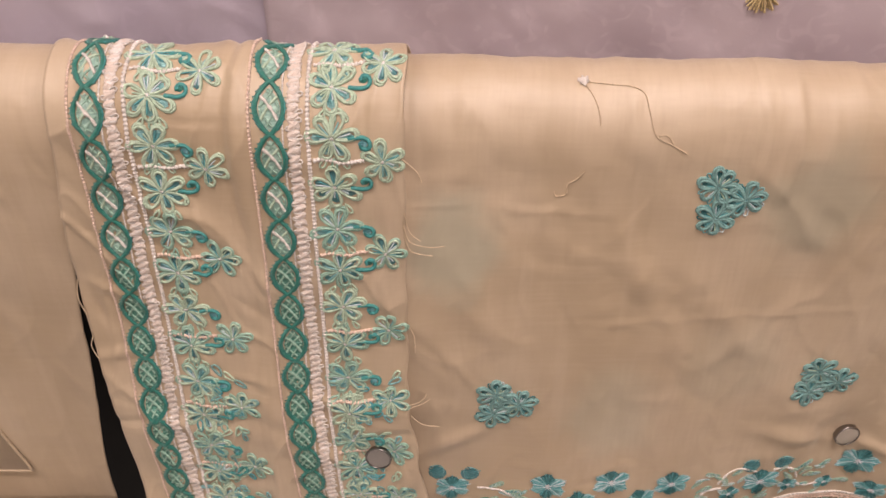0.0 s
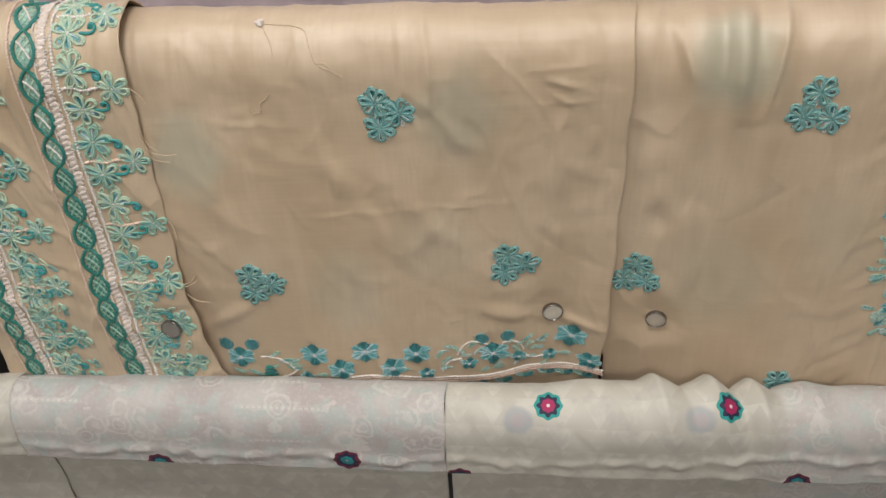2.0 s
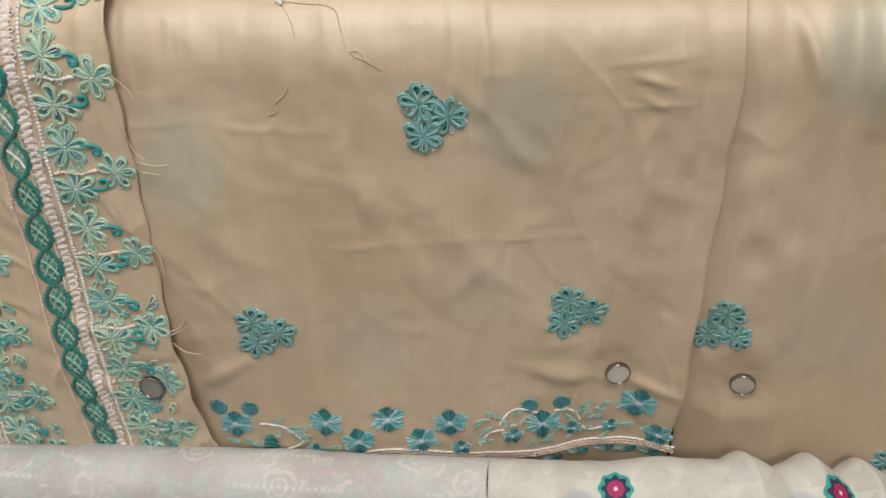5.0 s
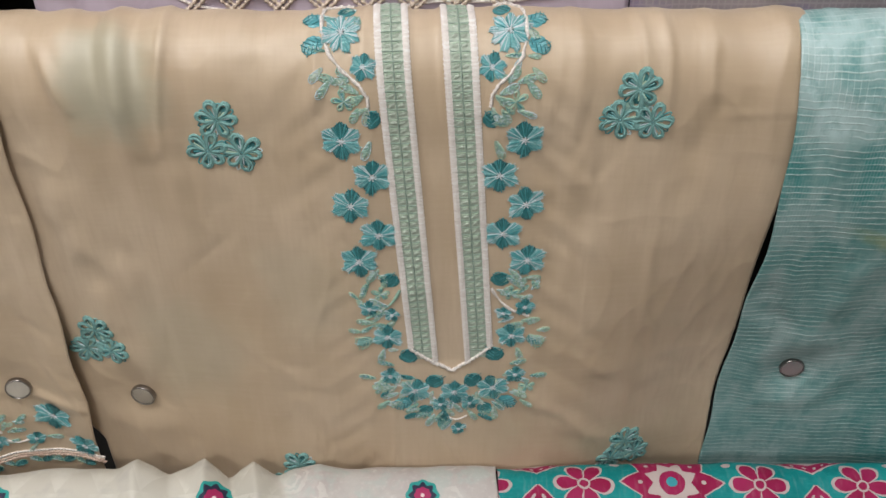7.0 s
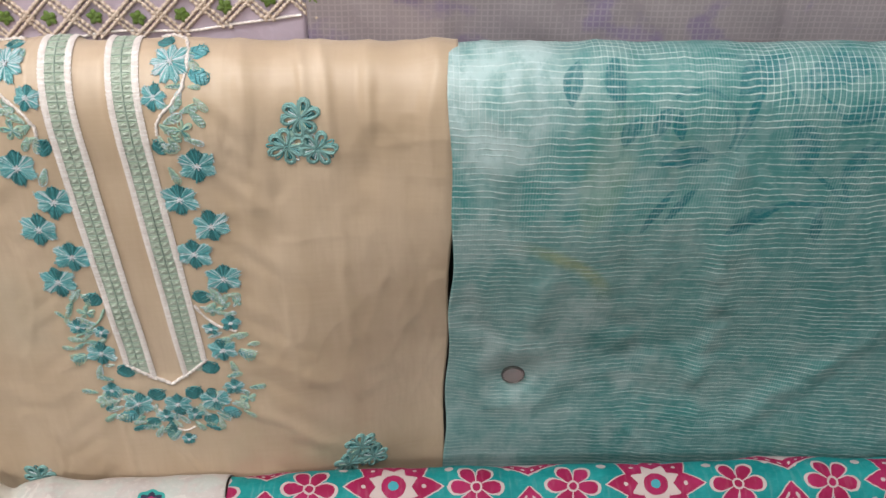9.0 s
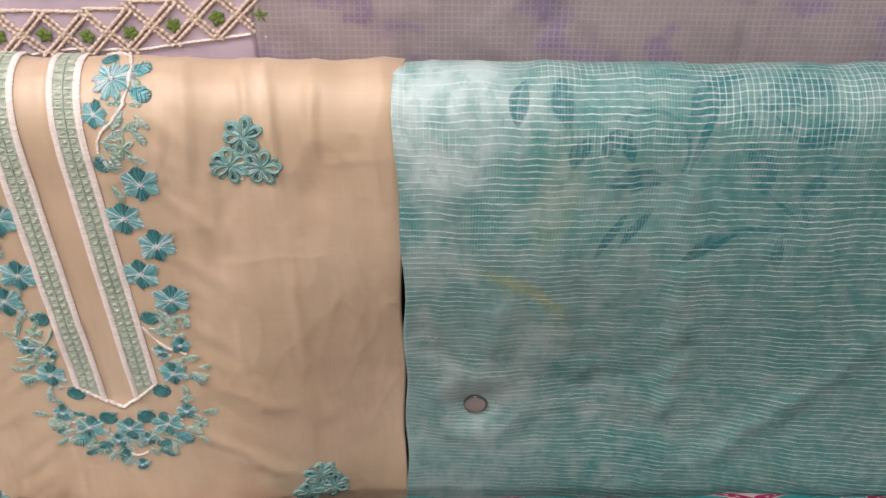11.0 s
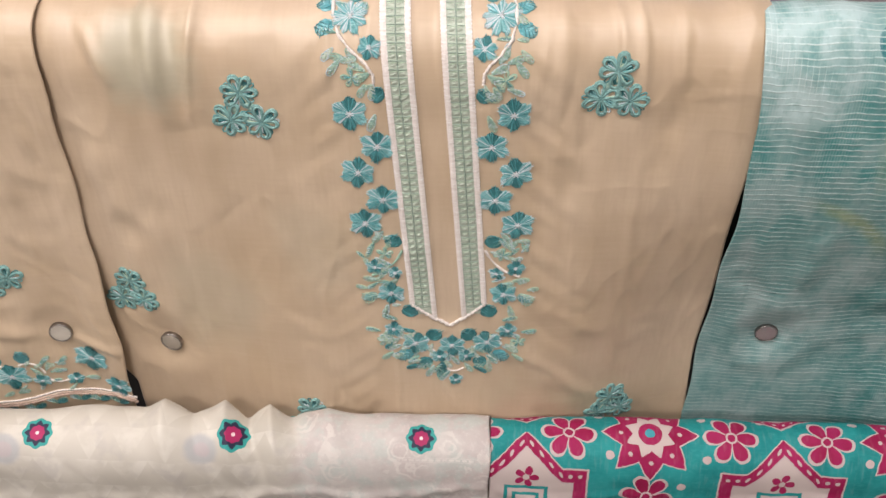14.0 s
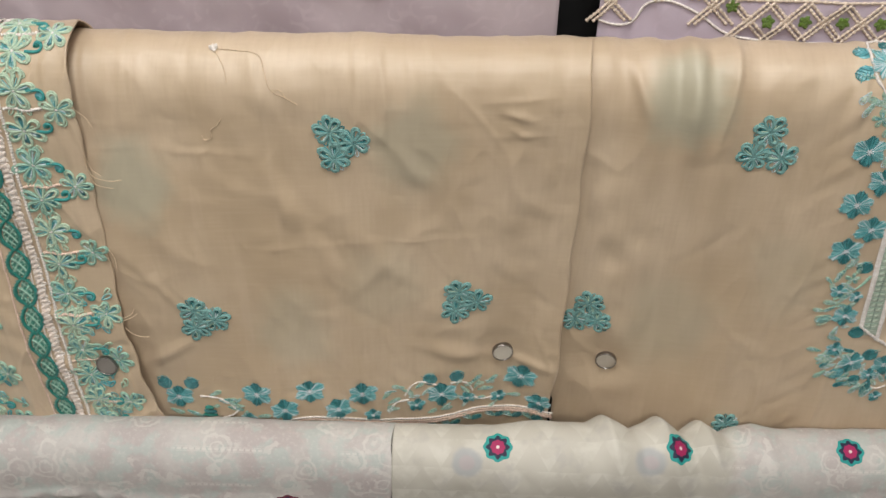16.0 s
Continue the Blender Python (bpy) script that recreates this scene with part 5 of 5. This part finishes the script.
# ---- round magnets that pin the cloths ----
def magnet(dr, x, q):
    p, up = Vector(dr.at(x, q, 0.0002)), 0
    bm = bmesh.new()
    prof = [(0.0, 0.0042), (0.0088, 0.0042), (0.0094, 0.0040), (0.0096, 0.0046), (0.0101, 0.0048), (0.0104, 0.0042), (0.0104, 0.0005), (0.0100, 0.0)]
    n, rings = 36, []
    for r, h in prof[1:]:
        rings.append([bm.verts.new((r * math.cos(2 * math.pi * i / n), -h, r * math.sin(2 * math.pi * i / n))) for i in range(n)])
    for a, b in zip(rings, rings[1:]):
        for i in range(n):
            bm.faces.new((a[i], b[i], b[(i + 1) % n], a[(i + 1) % n])).smooth = True
    bm.faces.new(rings[-1])
    bmesh.ops.recalc_face_normals(bm, faces=bm.faces)
    ob = part("magnet", bm, m_rim)
    disc = bmesh.new()
    bmesh.ops.create_circle(disc, cap_ends=True, segments=36, radius=0.0094)
    bmesh.ops.transform(disc, matrix=pose(0, -0.0041, 0, 90, 0, 0), verts=disc.verts)
    part("face", disc, m_chrome, ob, "shiny steel face")
    ax, bx, az, bz = (Vector(dr.at(x + 0.009, q)), Vector(dr.at(x - 0.009, q)), Vector(dr.at(x, q + 0.009)), Vector(dr.at(x, q - 0.009)))
    ex, ez = (ax - bx).normalized(), (az - bz).normalized()
    ey = ez.cross(ex).normalized()
    ez = ex.cross(ey)
    ob.matrix_world = Matrix(((ex.x, ey.x, ez.x, p.x), (ex.y, ey.y, ez.y, p.y), (ex.z, ey.z, ez.z, p.z), (0, 0, 0, 1)))
    return tagged(ob, "round silver magnet pinning cloth to the rack", "magnet", "magnets on the cloths")


for dr, x, q in ((bands, 0.072, 0.938), (d3, 0.448, 0.931), (shirt, 0.551, 0.9215), (scarf, 1.099, 0.930)):
    magnet(dr, x, q)

# ---- loose threads ----
def threads(dr, owner, paths, name, label, mat=c_thread, rad=0.00034):
    s = Stitch(dr)
    for pts in paths:
        fine = []
        for i in range(len(pts) - 1):
            p0, p1, p2, p3 = pts[max(0, i - 1)], pts[i], pts[i + 1], pts[min(len(pts) - 1, i + 2)]
            for j in range(5):
                t = j / 5
                fine.append(tuple(0.5 * (2 * b + (c - a) * t + (2 * a - 5 * b + 4 * c - d) * t * t + (3 * b - a - 3 * c + d) * t ** 3) for a, b, c, d in zip(p0, p1, p2, p3)))
        fine.append(pts[-1])
        s.tube(fine, rad, mat, sides=4, lift=0.0004)
    return s.make(name, owner, label)


threads(d3, panel_cloth, [[(0.2046, 1.2489), (0.2211, 1.2478), (0.2406, 1.2435), (0.2455, 1.2308), (0.2506, 1.2159), (0.2616, 1.2102), (0.2716, 1.204)], [(0.2506, 1.2159), (0.258, 1.216), (0.264, 1.2085), (0.271, 1.2055)],
                          [(0.2046, 1.2489), (0.213, 1.235), (0.216, 1.222)], [(0.2086, 1.1922), (0.2045, 1.186), (0.1985, 1.181), (0.1985, 1.174), (0.1925, 1.1715), (0.1905, 1.175)]], "loose_thread", "pale loose thread ends")
pin = Stitch(d3)
pin.knot(0.2046, 1.2495, 0.0048, t_white, 0.004)
pin.make("thread_knot", panel_cloth, "fluffy white thread knot")
threads(bands, band_cloth, [[(0.094, 1.205), (0.103, 1.196), (0.106, 1.188)], [(0.094, 1.155), (0.098, 1.142), (0.110, 1.138), (0.121, 1.139)], [(0.0945, 1.148), (0.099, 1.134), (0.113, 1.131)],
                            [(0.095, 1.165), (0.098, 1.15), (0.105, 1.143)], [(0.096, 0.995), (0.104, 0.998), (0.109, 1.006)], [(0.097, 0.992), (0.106, 0.996), (0.111, 1.001)], [(0.098, 0.985), (0.106, 0.976), (0.118, 0.974)],
                            [(0.0955, 1.07), (0.1, 1.06), (0.101, 1.045)], [(-0.132, 1.10), (-0.134, 1.085), (-0.131, 1.07)], [(-0.131, 1.05), (-0.134, 1.04), (-0.13, 1.03)]], "frayed_edge", "frayed pale threads along the cut edge", rad=0.0004)["kind"] = "stuff"

# ---- the upper row, hanging behind ----
def up_disp(seed):
    return lambda x, q: wrinkles(x, q, seed, 0.005, 0.0026)


def upper(name, x0, x1, mat, seed, label, y=0.080, slope=0.0):
    dr = Drape(lambda x, z: y, lambda x: 1.640, 0.034, lambda q: x0 + slope * (1.3 - q), lambda q: x1, 1.10, up_disp(seed))
    return dr, tagged(dr.cloth(name, mat, 0.004), label, "cloth", "cloths on the upper rail")


upper("smooth_lavender_cloth", -0.60, 0.006, m_lav_smooth, 2.2, "smooth grey-lavender cloth hanging behind the beige row", 0.084)
upper("damask_lavender_cloth", -0.003, 0.482, m_lav, 4.4, "lavender cloth with a faint woven pattern hanging behind", 0.078)
lav, lav_cloth = upper("embroidered_lavender_cloth", 0.516, 0.9335, m_lav_emb, 6.6, "lavender cloth with a pearl lattice border hanging behind", 0.080)
upper("plaid_lilac_cloth", 0.934, 1.75, m_lav_plaid, 8.8, "lilac checked net cloth hanging behind", 0.077)


def border_q(x):
    return 1.2475 + 0.034 * smooth(0.635, 0.575, x) + 0.016 * smooth(0.80, 0.92, x)


SPOTS = [(0.525, 1.262), (0.527, 1.292)]
x = 0.5795
while x < 0.925:
    SPOTS.append((x, border_q(x)))
    x += 0.0312
for i, (x, q) in enumerate(SPOTS):
    s = Stitch(lav)
    for sa in (-1, 1):
        for off in (-0.0027, 0.0027):
            n = 40
            s.tube([(x + (t - 0.5) * 0.033 + off, q + sa * (t - 0.5) * 0.033) for t in (j / n for j in range(n + 1))], 0.0014, c_pearl, beads=0.0040, lift=0.0004 + 0.0006 * (sa > 0))
    s.tube([(x - 0.016 + 0.032 * j / 12, q + 0.0175) for j in range(13)], 0.0013, c_pearl, beads=0.004)
    lattice = s.make("pearl_lattice", lav_cloth, "pearl beaded diagonal lattice")
    s = Stitch(lav)
    for j in range(5):
        a = j * 1.25 + i
        s.petal(x + (0.0156 if x > 0.55 else 0.0), q + (0.0 if x > 0.55 else 0.015), a, 0.0066, 0.0026, c_olive, 0.002, 0.5, 0.0016, 3, 2)
    s.make("green_knot", lattice, "olive green thread knot")
threads(lav, lav_cloth, [[(0.516, 1.247), (0.530, 1.2425), (0.545, 1.2445), (0.556, 1.262), (0.575, 1.263), (0.600, 1.252), (0.625, 1.236), (0.66, 1.23), (0.74, 1.229), (0.80, 1.237), (0.85, 1.2375), (0.88, 1.242), (0.93, 1.249)]], "piping", "thin pale piping", c_white, 0.0012)

# a straw-coloured tassel hanging in front of the damask cloth
tas_dr = Drape(lambda x, z: 0.078, lambda x: 1.64, 0.034, lambda q: 0.3, lambda q: 0.34, 1.2, up_disp(4.4))
knot = new("tassel")
tagged(knot, "straw-coloured cord tassel on lavender cloth", "tassel")
s = Stitch(tas_dr)
for j in range(14):
    a = -1.57 + (j - 6.5) * 0.13
    s.tube([(0.3235 + 0.001 * math.cos(j), 1.284), (0.3235 + 0.006 * math.cos(a), 1.276 + 0.004 * math.sin(a)), (0.3235 + 0.014 * math.cos(a), 1.278 + 0.014 * math.sin(a) - 0.001 * (j % 3))], 0.0009, c_gold, lift=0.001 + 0.001 * (j % 3), sides=4)
s.make("fringe", knot)
s = Stitch(tas_dr)
s.tube([(0.3195 + 0.008 * math.cos(t), 1.285 + 0.003 * math.sin(t)) for t in (j * 0.7 for j in range(9))], 0.0016, c_gold, True, lift=0.002)
s.tube([(0.3235, 1.286), (0.324, 1.32), (0.3236, 1.40), (0.3235, 1.55)], 0.0011, c_gold, lift=0.001)
s.make("cord", knot)

# ---- the lower row ----
def low_back(x):
    return smooth(0.4, 0.9, x)


def low_top(x):
    return 0.878 + 0.018 * min(max(x, -0.2), 1.3) - 0.027 * low_back(x)


def low_front(x, z):
    return -0.088 + 0.026 * low_back(x) + min(0.034, max(0.0, 0.796 - 0.027 * low_back(x) - z) * 0.8)


def low_disp(seed, pleats=()):
    def f(x, q):
        h = wrinkles(x, q, seed, 0.004, 0.0017)
        for c, w, hh in pleats:
            h += hh * (0.4 * bell(x + (q - 0.9) * 0.25, c, w) + 0.7 * max(0.0, 1 - abs(x + (q - 0.9) * 0.25 - c) / (1.7 * w)) ** 1.4) * (0.25 + 0.75 * smooth(0.82, 0.90, q))
        return h + crease(x, q, x - 0.1, 0.815 + 0.004 * math.sin(x * 40), x + 0.1, 0.815 + 0.004 * math.sin(x * 40), 0.006, 0.0025)
    return f


def lower(name, x0, x1, low, mat, seed, label, pleats=(), dy=0.0):
    dr = Drape(lambda x, z: low_front(x, z) + dy, low_top, 0.029, lambda q: x0, lambda q: x1 + 0.001 * math.sin(q * 90), low, low_disp(seed, pleats), 0.03, lambda x: 0.027 * low_back(x))
    return dr, tagged(dr.cloth(name, mat), label, "cloth", "cloths on the lower rail")


lower("cream_cloth", -0.60, -0.104, 0.62, m_cream, 1.2, "plain cream cloth folded over the lower rail", (), 0.002)
lower("printed_grey_cloth", -0.1035, 0.3445, 0.760, m_grey, 2.7, "pale lilac-grey printed cloth rolled over the lower rail")
lower("cream_rosette_cloth", 0.3445, 0.8475, 0.62, m_cream, 3.9, "cream cloth with magenta rosettes folded over the lower rail", ((0.5525, 0.011, 0.0075), (0.6065, 0.010, 0.0090), (0.6470, 0.009, 0.0078), (0.579, 0.008, -0.005), (0.628, 0.006, -0.005), (0.668, 0.007, -0.004), (0.700, 0.015, 0.0045)), -0.002)
lower("magenta_print_cloth", 0.8480, 1.75, 0.62, m_pink, 5.5, "turquoise cloth with magenta stars and flowers folded over the rail", (), -0.003)
under = Drape(lambda x, z: -0.046, lambda x: 0.822, 0.020, lambda q: -0.30, lambda q: 0.338, 0.62, low_disp(6.1), 0.02)
tagged(under.cloth("cream_under_cloth", m_cream), "cream cloth hanging beneath the lilac-grey one", "cloth", "cloths on the lower rail")
